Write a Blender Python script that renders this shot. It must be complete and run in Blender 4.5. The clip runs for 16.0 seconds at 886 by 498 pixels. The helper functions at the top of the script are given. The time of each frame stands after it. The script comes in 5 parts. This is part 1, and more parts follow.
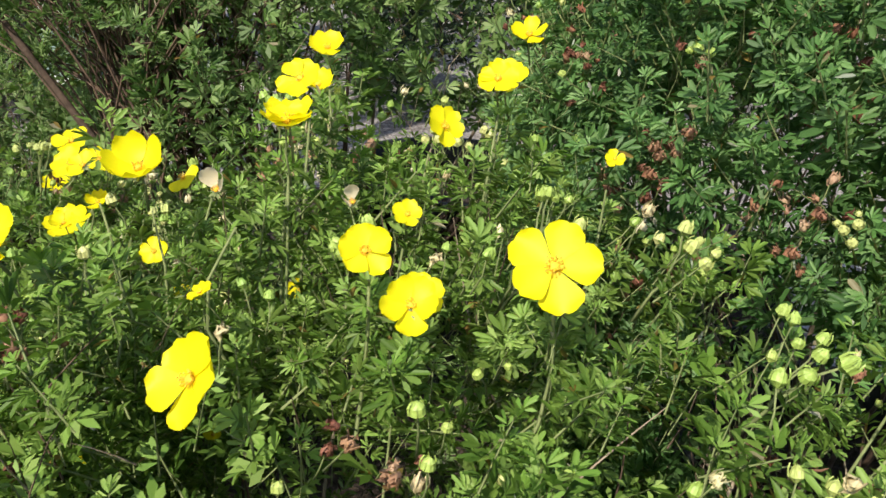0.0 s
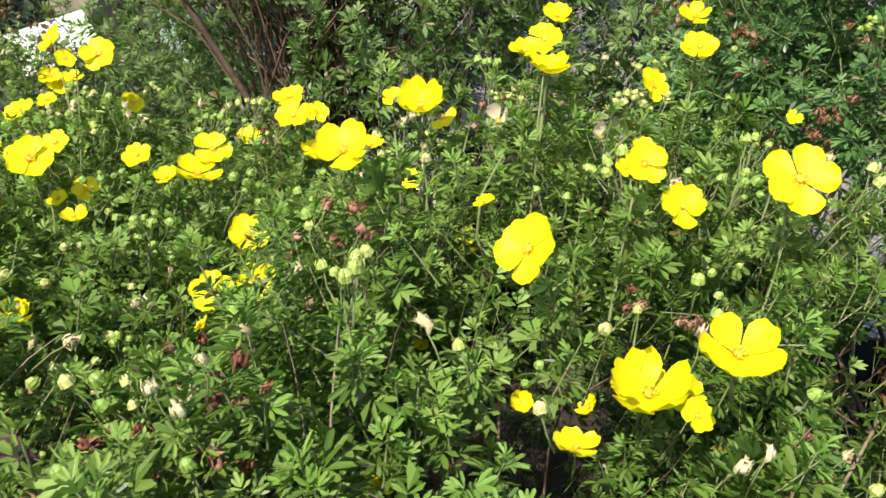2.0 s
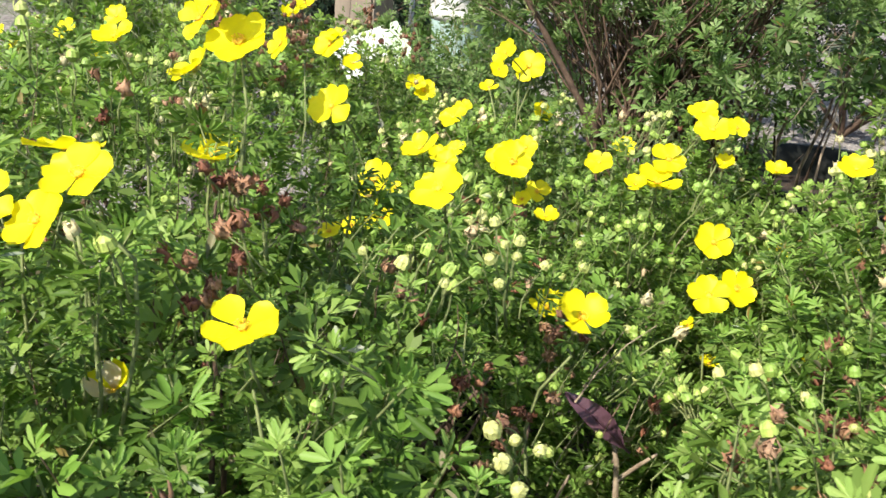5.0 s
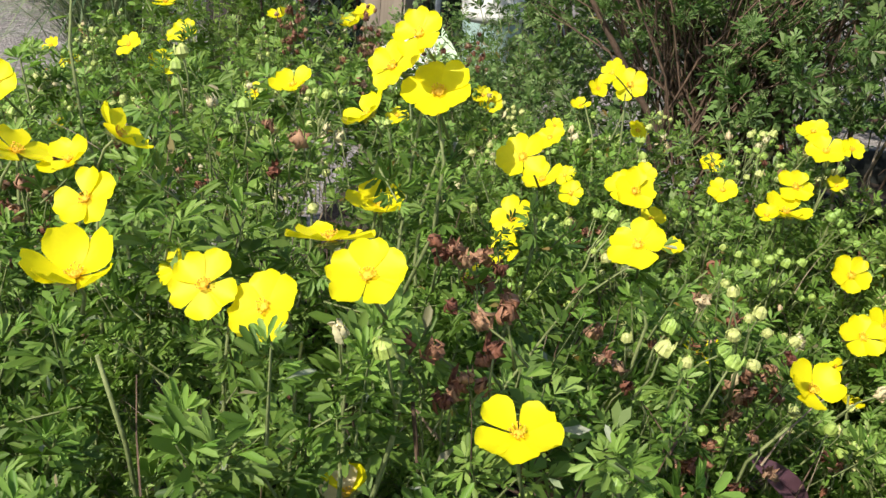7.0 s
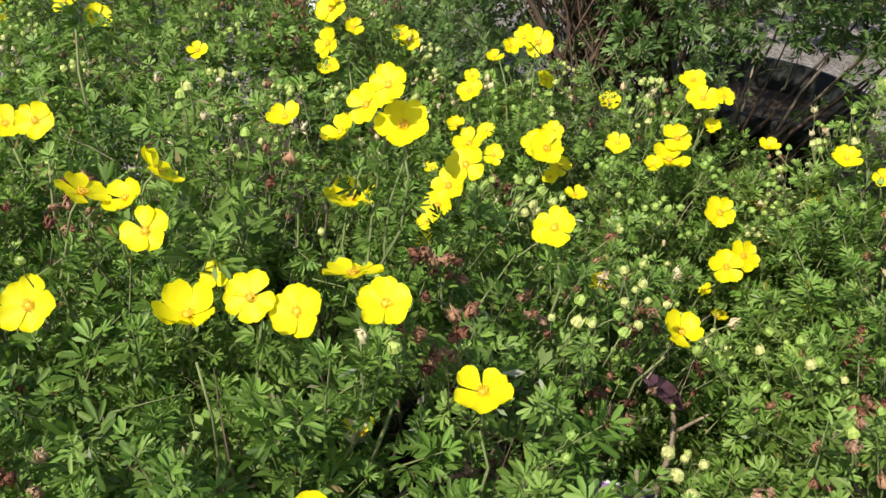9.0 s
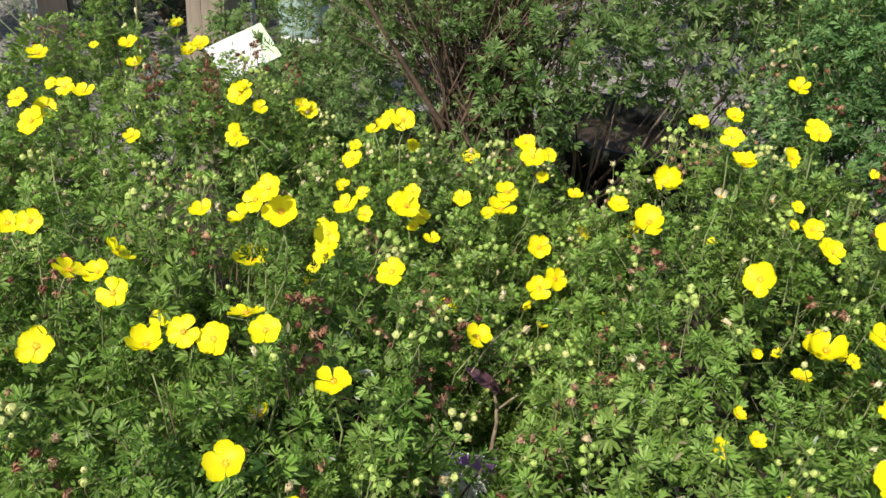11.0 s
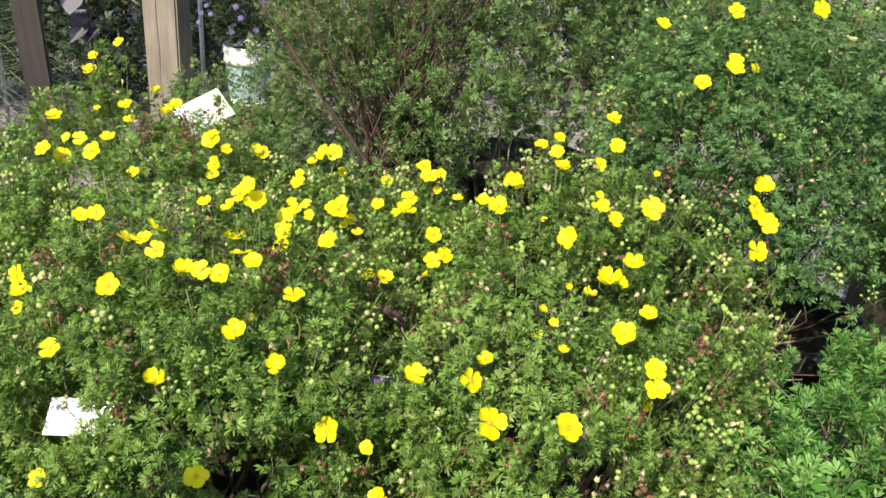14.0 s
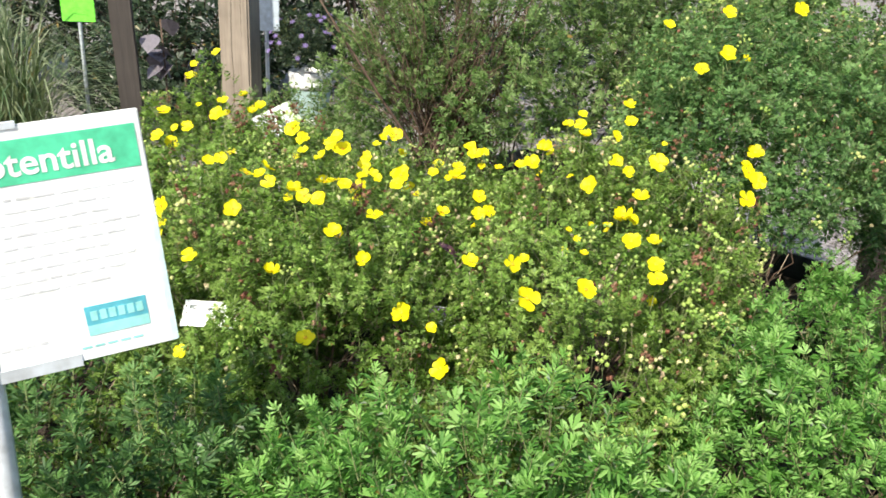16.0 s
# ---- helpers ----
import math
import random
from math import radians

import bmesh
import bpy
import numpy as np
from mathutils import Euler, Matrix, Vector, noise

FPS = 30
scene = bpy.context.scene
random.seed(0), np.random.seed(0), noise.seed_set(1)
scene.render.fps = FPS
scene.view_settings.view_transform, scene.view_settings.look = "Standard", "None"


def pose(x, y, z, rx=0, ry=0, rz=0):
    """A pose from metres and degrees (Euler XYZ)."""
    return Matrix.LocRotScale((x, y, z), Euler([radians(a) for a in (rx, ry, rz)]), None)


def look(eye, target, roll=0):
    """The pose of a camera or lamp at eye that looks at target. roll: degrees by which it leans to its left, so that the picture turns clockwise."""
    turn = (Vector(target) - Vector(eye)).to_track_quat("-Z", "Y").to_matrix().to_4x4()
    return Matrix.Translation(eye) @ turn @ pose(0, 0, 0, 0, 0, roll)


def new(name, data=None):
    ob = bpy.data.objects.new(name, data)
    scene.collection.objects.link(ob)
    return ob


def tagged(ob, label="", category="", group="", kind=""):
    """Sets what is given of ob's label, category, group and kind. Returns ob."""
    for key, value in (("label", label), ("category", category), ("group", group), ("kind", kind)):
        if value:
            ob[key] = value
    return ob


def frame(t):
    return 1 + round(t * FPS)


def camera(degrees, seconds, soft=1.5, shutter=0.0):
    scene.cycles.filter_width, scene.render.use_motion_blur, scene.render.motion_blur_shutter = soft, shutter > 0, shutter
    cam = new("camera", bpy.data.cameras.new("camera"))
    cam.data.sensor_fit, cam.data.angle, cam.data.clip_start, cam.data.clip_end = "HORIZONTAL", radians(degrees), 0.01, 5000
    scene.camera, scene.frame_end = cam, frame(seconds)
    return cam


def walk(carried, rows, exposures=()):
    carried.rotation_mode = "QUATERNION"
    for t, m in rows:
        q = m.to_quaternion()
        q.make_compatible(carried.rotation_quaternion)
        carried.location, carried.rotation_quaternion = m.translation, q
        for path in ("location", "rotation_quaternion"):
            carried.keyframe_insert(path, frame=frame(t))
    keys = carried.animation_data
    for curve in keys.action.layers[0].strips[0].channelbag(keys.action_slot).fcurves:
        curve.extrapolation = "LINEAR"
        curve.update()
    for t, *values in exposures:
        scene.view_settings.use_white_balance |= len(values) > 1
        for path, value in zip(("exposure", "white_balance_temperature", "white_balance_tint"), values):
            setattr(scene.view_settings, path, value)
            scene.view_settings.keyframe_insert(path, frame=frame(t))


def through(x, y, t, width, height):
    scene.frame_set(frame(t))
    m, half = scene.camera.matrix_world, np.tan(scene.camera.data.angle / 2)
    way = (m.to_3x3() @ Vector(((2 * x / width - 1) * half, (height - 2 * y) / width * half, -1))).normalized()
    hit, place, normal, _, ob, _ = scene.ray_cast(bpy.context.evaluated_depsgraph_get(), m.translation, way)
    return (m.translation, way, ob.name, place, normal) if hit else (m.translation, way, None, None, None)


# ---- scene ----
cam = camera(54.1, 16.0, soft=1.5, shutter=0.15)
PATH = [
    (0, (0.026, -0.001, 0.932), (-0.025, 1.846, 0.167), 4.5),
    (0.5, (-0.001, -0.03, 0.925), (-0.054, 1.822, 0.174), 4.1),
    (1, (-0.025, -0.061, 0.921), (-0.092, 1.789, 0.163), 4.7),
    (1.5, (-0.057, -0.092, 0.921), (-0.152, 1.755, 0.16), 5.6),
    (2, (-0.079, -0.12, 0.919), (-0.212, 1.721, 0.149), 5.9),
    (2.5, (-0.112, -0.143, 0.911), (-0.294, 1.691, 0.134), 6.0),
    (3, (-0.139, -0.163, 0.905), (-0.38, 1.661, 0.122), 6.1),
    (3.5, (-0.173, -0.187, 0.905), (-0.47, 1.627, 0.115), 5.9),
    (4, (-0.204, -0.195, 0.908), (-0.563, 1.605, 0.114), 5.8),
    (4.5, (-0.25, -0.193, 0.909), (-0.671, 1.595, 0.118), 5.8),
    (5, (-0.294, -0.201, 0.91), (-0.786, 1.572, 0.128), 5.1),
    (5.2, (-0.308, -0.2, 0.911), (-0.822, 1.57, 0.133), 4.9),
    (7.3, (-0.406, -0.188, 0.924), (-0.866, 1.581, 0.113), 4.9),
    (7.5, (-0.412, -0.19, 0.928), (-0.851, 1.567, 0.081), 4.9),
    (8, (-0.427, -0.198, 0.945), (-0.764, 1.526, -0.012), 5.8),
    (8.5, (-0.422, -0.236, 0.987), (-0.681, 1.478, -0.011), 6.0),
    (9, (-0.413, -0.275, 1.017), (-0.634, 1.435, 0.002), 6.0),
    (9.5, (-0.407, -0.322, 1.058), (-0.581, 1.384, 0.029), 6.3),
    (10, (-0.388, -0.383, 1.092), (-0.452, 1.349, 0.096), 6.8),
    (10.2, (-0.384, -0.402, 1.102), (-0.422, 1.34, 0.121), 6.5),
    (12.3, (-0.21, -0.603, 1.235), (-0.446, 1.147, 0.297), 2.0),
    (12.5, (-0.199, -0.628, 1.236), (-0.452, 1.126, 0.308), 2.0),
    (13, (-0.189, -0.69, 1.246), (-0.448, 1.077, 0.345), 2.1),
    (13.5, (-0.216, -0.796, 1.254), (-0.341, 1.002, 0.386), 3.2),
    (14, (-0.268, -0.9, 1.263), (-0.235, 0.92, 0.434), 4.1),
    (14.5, (-0.298, -0.996, 1.256), (-0.188, 0.839, 0.469), 4.4),
    (15, (-0.308, -1.109, 1.233), (-0.126, 0.738, 0.488), 4.5),
    (15.5, (-0.283, -1.183, 1.206), (-0.168, 0.676, 0.476), 3.6),
    (16, (-0.276, -1.255, 1.206), (-0.336, 0.612, 0.491), 2.7),
]
walk(cam, [(t, look(eye, target, roll)) for t, eye, target, roll in PATH],
     exposures=[(0.0, 0.46), (0.5, 0.56), (1.5, 0.62), (3.5, 0.82), (4.2, 0.88), (5.2, 0.90), (7.3, 0.40), (8.5, 0.36), (10.2, 0.34), (12.5, 0.50), (14.5, 0.64), (16.0, 0.82)])

# ---- light ----
SUN_AZ, SUN_EL = radians(243.0), radians(47.0)   # azimuth of the sun (0 = +x), and its height
world = bpy.data.worlds.new("world")
scene.world = world
world.use_nodes = True
sky = world.node_tree.nodes.new("ShaderNodeTexSky")
sky.sky_type = "NISHITA"
sky.sun_disc = False
sky.sun_elevation = SUN_EL
sky.sun_rotation = radians(90.0) - SUN_AZ
sky.air_density, sky.dust_density = 1.2, 1.5
world.node_tree.links.new(sky.outputs[0], world.node_tree.nodes["Background"].inputs[0])
world.node_tree.nodes["Background"].inputs[1].default_value = 0.126
sun = new("sun", bpy.data.lights.new("sun", "SUN"))
sun.data.energy, sun.data.angle, sun.data.color = 4.85, radians(0.6), (1.0, 0.94, 0.80)
sun_dir = Vector((math.cos(SUN_AZ) * math.cos(SUN_EL), math.sin(SUN_AZ) * math.cos(SUN_EL), math.sin(SUN_EL)))
sun.matrix_world = look(sun_dir * 20, (0, 0, 0))


# ---- materials ----
def material(name, base, rough=0.6, metal=0.0, spec=0.5):
    m = bpy.data.materials.new(name)
    m.use_nodes = True
    b = m.node_tree.nodes["Principled BSDF"]
    b.inputs["Base Color"].default_value = (*base, 1)
    b.inputs["Roughness"].default_value = rough
    b.inputs["Metallic"].default_value = metal
    b.inputs["Specular IOR Level"].default_value = spec
    return m, m.node_tree, b


def add_node(tree, kind, **values):
    n = tree.nodes.new(kind)
    for key, v in values.items():
        n.inputs[key.replace("_", " ")].default_value = v
    return n


def ramp(tree, source, stops):
    r = tree.nodes.new("ShaderNodeValToRGB")
    while len(r.color_ramp.elements) < len(stops):
        r.color_ramp.elements.new(0.5)
    for e, (at, c) in zip(r.color_ramp.elements, stops):
        e.position, e.color = at, (*c, 1)
    tree.links.new(source, r.inputs[0])
    return r.outputs[0]


def mix(tree, a, b, factor, how="MIX"):
    n = tree.nodes.new("ShaderNodeMix")
    n.data_type, n.blend_type = "RGBA", how
    for socket, v in ((n.inputs[0], factor), (n.inputs[6], a), (n.inputs[7], b)):
        if isinstance(v, (int, float)):
            socket.default_value = v
        elif isinstance(v, tuple):
            socket.default_value = (*v, 1)
        else:
            tree.links.new(v, socket)
    return n.outputs[2]


def place_noise(tree, scale, detail=3.0, rough=0.6, coords="Object"):
    if coords == "World":
        c = tree.nodes.new("ShaderNodeNewGeometry").outputs["Position"]
    else:
        c = tree.nodes.new("ShaderNodeTexCoord").outputs[coords]
    n = add_node(tree, "ShaderNodeTexNoise", Scale=scale, Detail=detail, Roughness=rough)
    tree.links.new(c, n.inputs["Vector"])
    return n.outputs[0]


def bump(tree, b, source, strength, distance):
    n = add_node(tree, "ShaderNodeBump", Strength=strength, Distance=distance)
    tree.links.new(source, n.inputs["Height"])
    tree.links.new(n.outputs[0], b.inputs["Normal"])


def leafy(name, dark, mid, light, through=0.35, rough=0.5, scale=9.0, spec=0.27):
    """Foliage: each leaflet has its own tone, drifting over the plant, the palest with glints painted in; light passes
    through the blades.
    """
    m, t, b = material(name, mid, rough, 0.0, spec)
    geo = t.nodes.new("ShaderNodeNewGeometry")
    info = t.nodes.new("ShaderNodeObjectInfo")
    # last stop pales a few leaflets, painting in glints and grey undersides
    own = ramp(t, geo.outputs["Random Per Island"], [(0.0, dark), (0.45, mid), (0.82, light), (0.97, tuple(0.7 * c + g for c, g in zip(light, (0.08, 0.10, 0.05))))])
    drift = ramp(t, place_noise(t, scale, 2.0, 0.5, "World"), [(0.3, dark), (0.5, mid), (0.72, light)])
    c = mix(t, own, drift, 0.5)
    yellowed = ramp(t, geo.outputs["Random Per Island"], [(0.0, (0.22, 0.15, 0.04)), (0.010, (0.16, 0.13, 0.03)), (0.016, (1, 1, 1))])
    keep = ramp(t, geo.outputs["Random Per Island"], [(0.0, (1, 1, 1)), (0.011, (1, 1, 1)), (0.015, (0, 0, 0))])
    c = mix(t, c, yellowed, keep)
    c = mix(t, c, ramp(t, info.outputs["Random"], [(0.0, (0.85, 0.9, 0.8)), (1.0, (1.12, 1.06, 1.1))]), 1.0, "MULTIPLY")
    t.links.new(c, b.inputs["Base Color"])
    thin = add_node(t, "ShaderNodeBsdfTranslucent")
    t.links.new(mix(t, c, (1.5, 1.7, 0.5), 0.35, "MULTIPLY"), thin.inputs[0])
    blend = t.nodes.new("ShaderNodeMixShader")
    blend.inputs[0].default_value = through
    t.links.new(b.outputs[0], blend.inputs[1])
    t.links.new(thin.outputs[0], blend.inputs[2])
    t.links.new(blend.outputs[0], t.nodes["Material Output"].inputs[0])
    return m


LEAF = leafy("leaf_green", (0.040, 0.085, 0.012), (0.096, 0.178, 0.027), (0.190, 0.276, 0.060))
LEAF_BRIGHT = leafy("leaf_bright", (0.042, 0.132, 0.020), (0.090, 0.230, 0.040), (0.170, 0.338, 0.084))
LEAF_GREY = leafy("leaf_greyish", (0.031, 0.073, 0.014), (0.077, 0.150, 0.033), (0.158, 0.235, 0.081))
# dark green leaf, darkened further to paint in the shade behind the posts
LEAF_DARKENED = leafy("leaf_darkened", (0.0065, 0.0143, 0.0072), (0.0137, 0.0279, 0.0123), (0.0273, 0.0488, 0.0208), 0.12)
LEAF_DEEP = leafy("leaf_deep", (0.026, 0.070, 0.018), (0.056, 0.132, 0.034), (0.115, 0.211, 0.069))
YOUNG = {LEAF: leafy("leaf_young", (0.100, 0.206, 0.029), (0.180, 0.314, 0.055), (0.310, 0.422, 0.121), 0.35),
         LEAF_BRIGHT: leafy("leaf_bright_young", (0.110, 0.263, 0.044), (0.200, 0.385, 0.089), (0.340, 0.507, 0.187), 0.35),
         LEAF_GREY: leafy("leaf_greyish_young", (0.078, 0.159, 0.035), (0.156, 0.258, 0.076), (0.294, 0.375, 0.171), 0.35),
         LEAF_DARKENED: LEAF_DARKENED,
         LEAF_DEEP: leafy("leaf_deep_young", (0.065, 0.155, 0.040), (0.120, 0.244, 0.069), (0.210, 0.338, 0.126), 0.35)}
GRASS = leafy("grass_blade", (0.035, 0.07, 0.025), (0.09, 0.135, 0.055), (0.42, 0.43, 0.29), 0.2, 0.4, 14.0)


def bark(name, dark, light, scale=60.0):
    m, t, b = material(name, dark, 0.8)
    c = ramp(t, place_noise(t, scale, 4.0, 0.7, "World"), [(0.3, dark), (0.7, light)])
    t.links.new(c, b.inputs["Base Color"])
    bump(t, b, place_noise(t, scale * 4, 3.0, 0.6, "World"), 0.5, 0.002)
    return m


BARK = bark("bark_brown", (0.04, 0.023, 0.015), (0.12, 0.075, 0.05))
BARK_PALE = bark("bark_pale", (0.17, 0.12, 0.08), (0.36, 0.29, 0.21))
STALK = bark("stalk_green", (0.10, 0.13, 0.04), (0.22, 0.25, 0.10))


def petal_paint(name, inner, outer, through=0.45):
    m, t, b = material(name, outer, 0.5, 0.0, 0.3)
    c = t.nodes.new("ShaderNodeTexCoord")
    dist = t.nodes.new("ShaderNodeVectorMath")
    dist.operation = "LENGTH"
    t.links.new(c.outputs["Object"], dist.inputs[0])
    far = t.nodes.new("ShaderNodeMath")
    far.operation = "MULTIPLY"
    far.inputs[1].default_value = 48.0
    t.links.new(dist.outputs["Value"], far.inputs[0])
    col = ramp(t, far.outputs[0], [(0.08, inner), (0.24, outer)])
    streak = ramp(t, place_noise(t, 900.0, 2.0, 0.5), [(0.35, (0.94, 0.93, 0.9)), (0.7, (1, 1, 1))])
    col = mix(t, col, streak, 0.5, "MULTIPLY")
    info = t.nodes.new("ShaderNodeObjectInfo")
    col = mix(t, col, ramp(t, info.outputs["Random"], [(0.0, (0.93, 0.9, 0.9)), (1.0, (1, 1, 1))]), 1.0, "MULTIPLY")
    t.links.new(col, b.inputs["Base Color"])
    bump(t, b, place_noise(t, 260.0, 2.0, 0.5), 0.15, 0.0008)
    thin = add_node(t, "ShaderNodeBsdfTranslucent")
    t.links.new(col, thin.inputs[0])
    blend = t.nodes.new("ShaderNodeMixShader")
    blend.inputs[0].default_value = through
    t.links.new(b.outputs[0], blend.inputs[1])
    t.links.new(thin.outputs[0], blend.inputs[2])
    t.links.new(blend.outputs[0], t.nodes["Material Output"].inputs[0])
    return m


PETAL = petal_paint("petal_yellow", (0.92, 0.60, 0.004), (0.96, 0.87, 0.008))
PETAL_FADED = petal_paint("petal_faded", (0.62, 0.42, 0.16), (0.85, 0.74, 0.52))


def tinted(name, stops, rough=0.6, scale=300.0, bumpy=0.3, depth=0.001):
    """A surface whose tone differs from piece to piece and in fine grain."""
    m, t, b = material(name, stops[0], rough)
    info = t.nodes.new("ShaderNodeObjectInfo")
    n = len(stops) - 1
    c = ramp(t, info.outputs["Random"], [(i / n, s) for i, s in enumerate(stops)])
    grain = ramp(t, place_noise(t, scale, 3.0, 0.6, "World"), [(0.3, (0.72, 0.7, 0.68)), (0.7, (1.1, 1.1, 1.1))])
    t.links.new(mix(t, c, grain, 1.0, "MULTIPLY"), b.inputs["Base Color"])
    if bumpy:
        bump(t, b, place_noise(t, scale * 1.7, 3.0, 0.6, "World"), bumpy, depth)
    return m


STAMEN = tinted("stamen_orange", [(0.78, 0.42, 0.02), (0.86, 0.54, 0.03)], 0.7, 1500.0)
BUD = tinted("bud_green", [(0.20, 0.33, 0.06), (0.28, 0.41, 0.08), (0.37, 0.46, 0.11), (0.54, 0.54, 0.22)], 0.5, 500.0)
BUD_TAN = tinted("bud_tan", [(0.58, 0.54, 0.30), (0.66, 0.59, 0.38), (0.50, 0.42, 0.23), (0.56, 0.42, 0.26)], 0.7, 500.0)
DRY = tinted("dry_sepal", [(0.16, 0.055, 0.035), (0.25, 0.10, 0.055), (0.38, 0.22, 0.13), (0.19, 0.065, 0.04), (0.48, 0.33, 0.21)], 0.7, 700.0)
PRINT_PURPLE = tinted("label_purple", [(0.36, 0.16, 0.62), (0.36, 0.16, 0.62)], 0.4, 40.0, 0.0)
PRINT_VIOLET = tinted("label_violet", [(0.07, 0.05, 0.24), (0.07, 0.05, 0.24)], 0.45, 40.0, 0.0)
TWIG = bark("twig_brown", (0.055, 0.032, 0.022), (0.15, 0.095, 0.062))
PURPLE_LEAF = tinted("purple_leaf", [(0.080, 0.038, 0.055), (0.095, 0.046, 0.064)], 0.34, 120.0)
LILAC_LEAF = tinted("grey_purple_leaf", [(0.115, 0.10, 0.12), (0.15, 0.135, 0.16), (0.08, 0.068, 0.085)], 0.62, 60.0)
SOIL = tinted("soil", [(0.045, 0.03, 0.02), (0.05, 0.033, 0.022)], 0.95, 90.0, 1.0, 0.01)
BLACK_PLASTIC = tinted("black_plastic", [(0.016, 0.018, 0.017), (0.022, 0.025, 0.023)], 0.6, 60.0, 0.1)
BLACK_PLASTIC.node_tree.nodes["Principled BSDF"].inputs["Specular IOR Level"].default_value = 0.15
WHITE_PLASTIC = tinted("white_plastic", [(0.72, 0.72, 0.7), (0.76, 0.76, 0.74)], 0.4, 40.0, 0.05)
TEAL_PLASTIC = tinted("teal_print", [(0.34, 0.47, 0.45), (0.36, 0.49, 0.47)], 0.45, 60.0, 0.05)
ASTER = tinted("aster_purple", [(0.13, 0.09, 0.24), (0.19, 0.13, 0.33), (0.15, 0.11, 0.27)], 0.6, 500.0, 0.0)
PAPER = tinted("sign_paper", [(0.80, 0.82, 0.82), (0.81, 0.83, 0.83)], 0.35, 25.0, 0.03)
PRINT_GREEN = tinted("sign_green", [(0.085, 0.58, 0.33), (0.085, 0.58, 0.33)], 0.4, 40.0, 0.0)
PRINT_TEAL = tinted("sign_teal", [(0.10, 0.42, 0.52), (0.10, 0.42, 0.52)], 0.4, 40.0, 0.0)
PRINT_AQUA = tinted("sign_aqua", [(0.30, 0.68, 0.66), (0.30, 0.68, 0.66)], 0.4, 40.0, 0.0)
PRINT_PALE = tinted("sign_pale", [(0.46, 0.53, 0.60), (0.46, 0.53, 0.60)], 0.4, 40.0, 0.0)
PRINT_FADE = tinted("sign_faded_aqua", [(0.60, 0.80, 0.82), (0.60, 0.80, 0.82)], 0.4, 40.0, 0.0)
PRINT_GREY = tinted("sign_grey", [(0.64, 0.65, 0.68), (0.71, 0.72, 0.74)], 0.5, 40.0, 0.0)
PRINT_MINT = tinted("label_mint", [(0.58, 0.74, 0.50), (0.58, 0.74, 0.50)], 0.4, 40.0, 0.0)
PRINT_WHITE = tinted("sign_white", [(0.85, 0.85, 0.85), (0.85, 0.85, 0.85)], 0.4, 40.0, 0.0)
PRINT_LIME = tinted("sign_lime", [(0.18, 0.72, 0.06), (0.18, 0.72, 0.06)], 0.4, 40.0, 0.0)
PRINT_YELLOW = tinted("sign_yellow", [(0.85, 0.66, 0.04), (0.85, 0.66, 0.04)], 0.4, 40.0, 0.0)
PRINT_BLUE = tinted("sign_lilac", [(0.36, 0.36, 0.62), (0.36, 0.36, 0.62)], 0.4, 200.0, 0.0)
STAKE = tinted("metal_stake", [(0.50, 0.54, 0.58), (0.50, 0.54, 0.58)], 0.4, 40.0, 0.1)


def timber(name, dark, light):
    m, t, b = material(name, dark, 0.75)
    c = t.nodes.new("ShaderNodeTexCoord")
    s = t.nodes.new("ShaderNodeMapping")
    s.inputs["Scale"].default_value = (1, 1, 0.06)
    t.links.new(c.outputs["Object"], s.inputs[0])
    n = add_node(t, "ShaderNodeTexNoise", Scale=70.0, Detail=5.0, Roughness=0.65)
    t.links.new(s.outputs[0], n.inputs["Vector"])
    wide = place_noise(t, 5.0, 3.0)
    col = ramp(t, n.outputs[0], [(0.3, dark), (0.65, light)])
    col = mix(t, col, ramp(t, wide, [(0.35, (0.75, 0.73, 0.7)), (0.7, (1.1, 1.08, 1.05))]), 1.0, "MULTIPLY")
    t.links.new(col, b.inputs["Base Color"])
    bump(t, b, n.outputs[0], 0.5, 0.004)
    return m


POST_PALE = timber("timber_pale", (0.185, 0.150, 0.120), (0.285, 0.240, 0.195))
POST_TAN = timber("timber_tan", (0.135, 0.095, 0.068), (0.22, 0.165, 0.125))
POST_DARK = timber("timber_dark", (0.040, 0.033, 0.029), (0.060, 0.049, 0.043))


def gravel_paint():
    m, t, b = material("gravel", (0.25, 0.2, 0.16), 0.9)
    v = add_node(t, "ShaderNodeTexVoronoi", Scale=70.0)
    t.links.new(t.nodes.new("ShaderNodeNewGeometry").outputs["Position"], v.inputs["Vector"])
    c = mix(t, ramp(t, v.outputs["Color"], [(0.1, (0.14, 0.12, 0.115)), (0.5, (0.27, 0.245, 0.235)), (0.9, (0.40, 0.375, 0.36))]),
            ramp(t, place_noise(t, 2.2, 4.0, 0.6, "World"), [(0.3, (0.6, 0.57, 0.55)), (0.7, (1.05, 1.05, 1.05))]), 1.0, "MULTIPLY")
    t.links.new(c, b.inputs["Base Color"])
    bump(t, b, v.outputs["Distance"], 0.9, 0.012)
    return m


GRAVEL = gravel_paint()


# ---- helpers for meshes ----
def part(name, bm, mat, parent, label="", smooth=False):
    me = bpy.data.meshes.new(name)
    bm.to_mesh(me)
    bm.free()
    for m in (mat if isinstance(mat, (list, tuple)) else (mat,)):
        me.materials.append(m)
    if smooth:
        me.polygons.foreach_set("use_smooth", [True] * len(me.polygons))
    ob = new(name, me)
    ob.parent = parent
    if label:
        ob["label"] = label
    return ob


def thing(name, x, y, z, label, category, group="", kind=""):
    ob = new(name)
    ob.empty_display_size = 0.05
    ob.location = (x, y, z)
    return tagged(ob, label, category, group, kind)


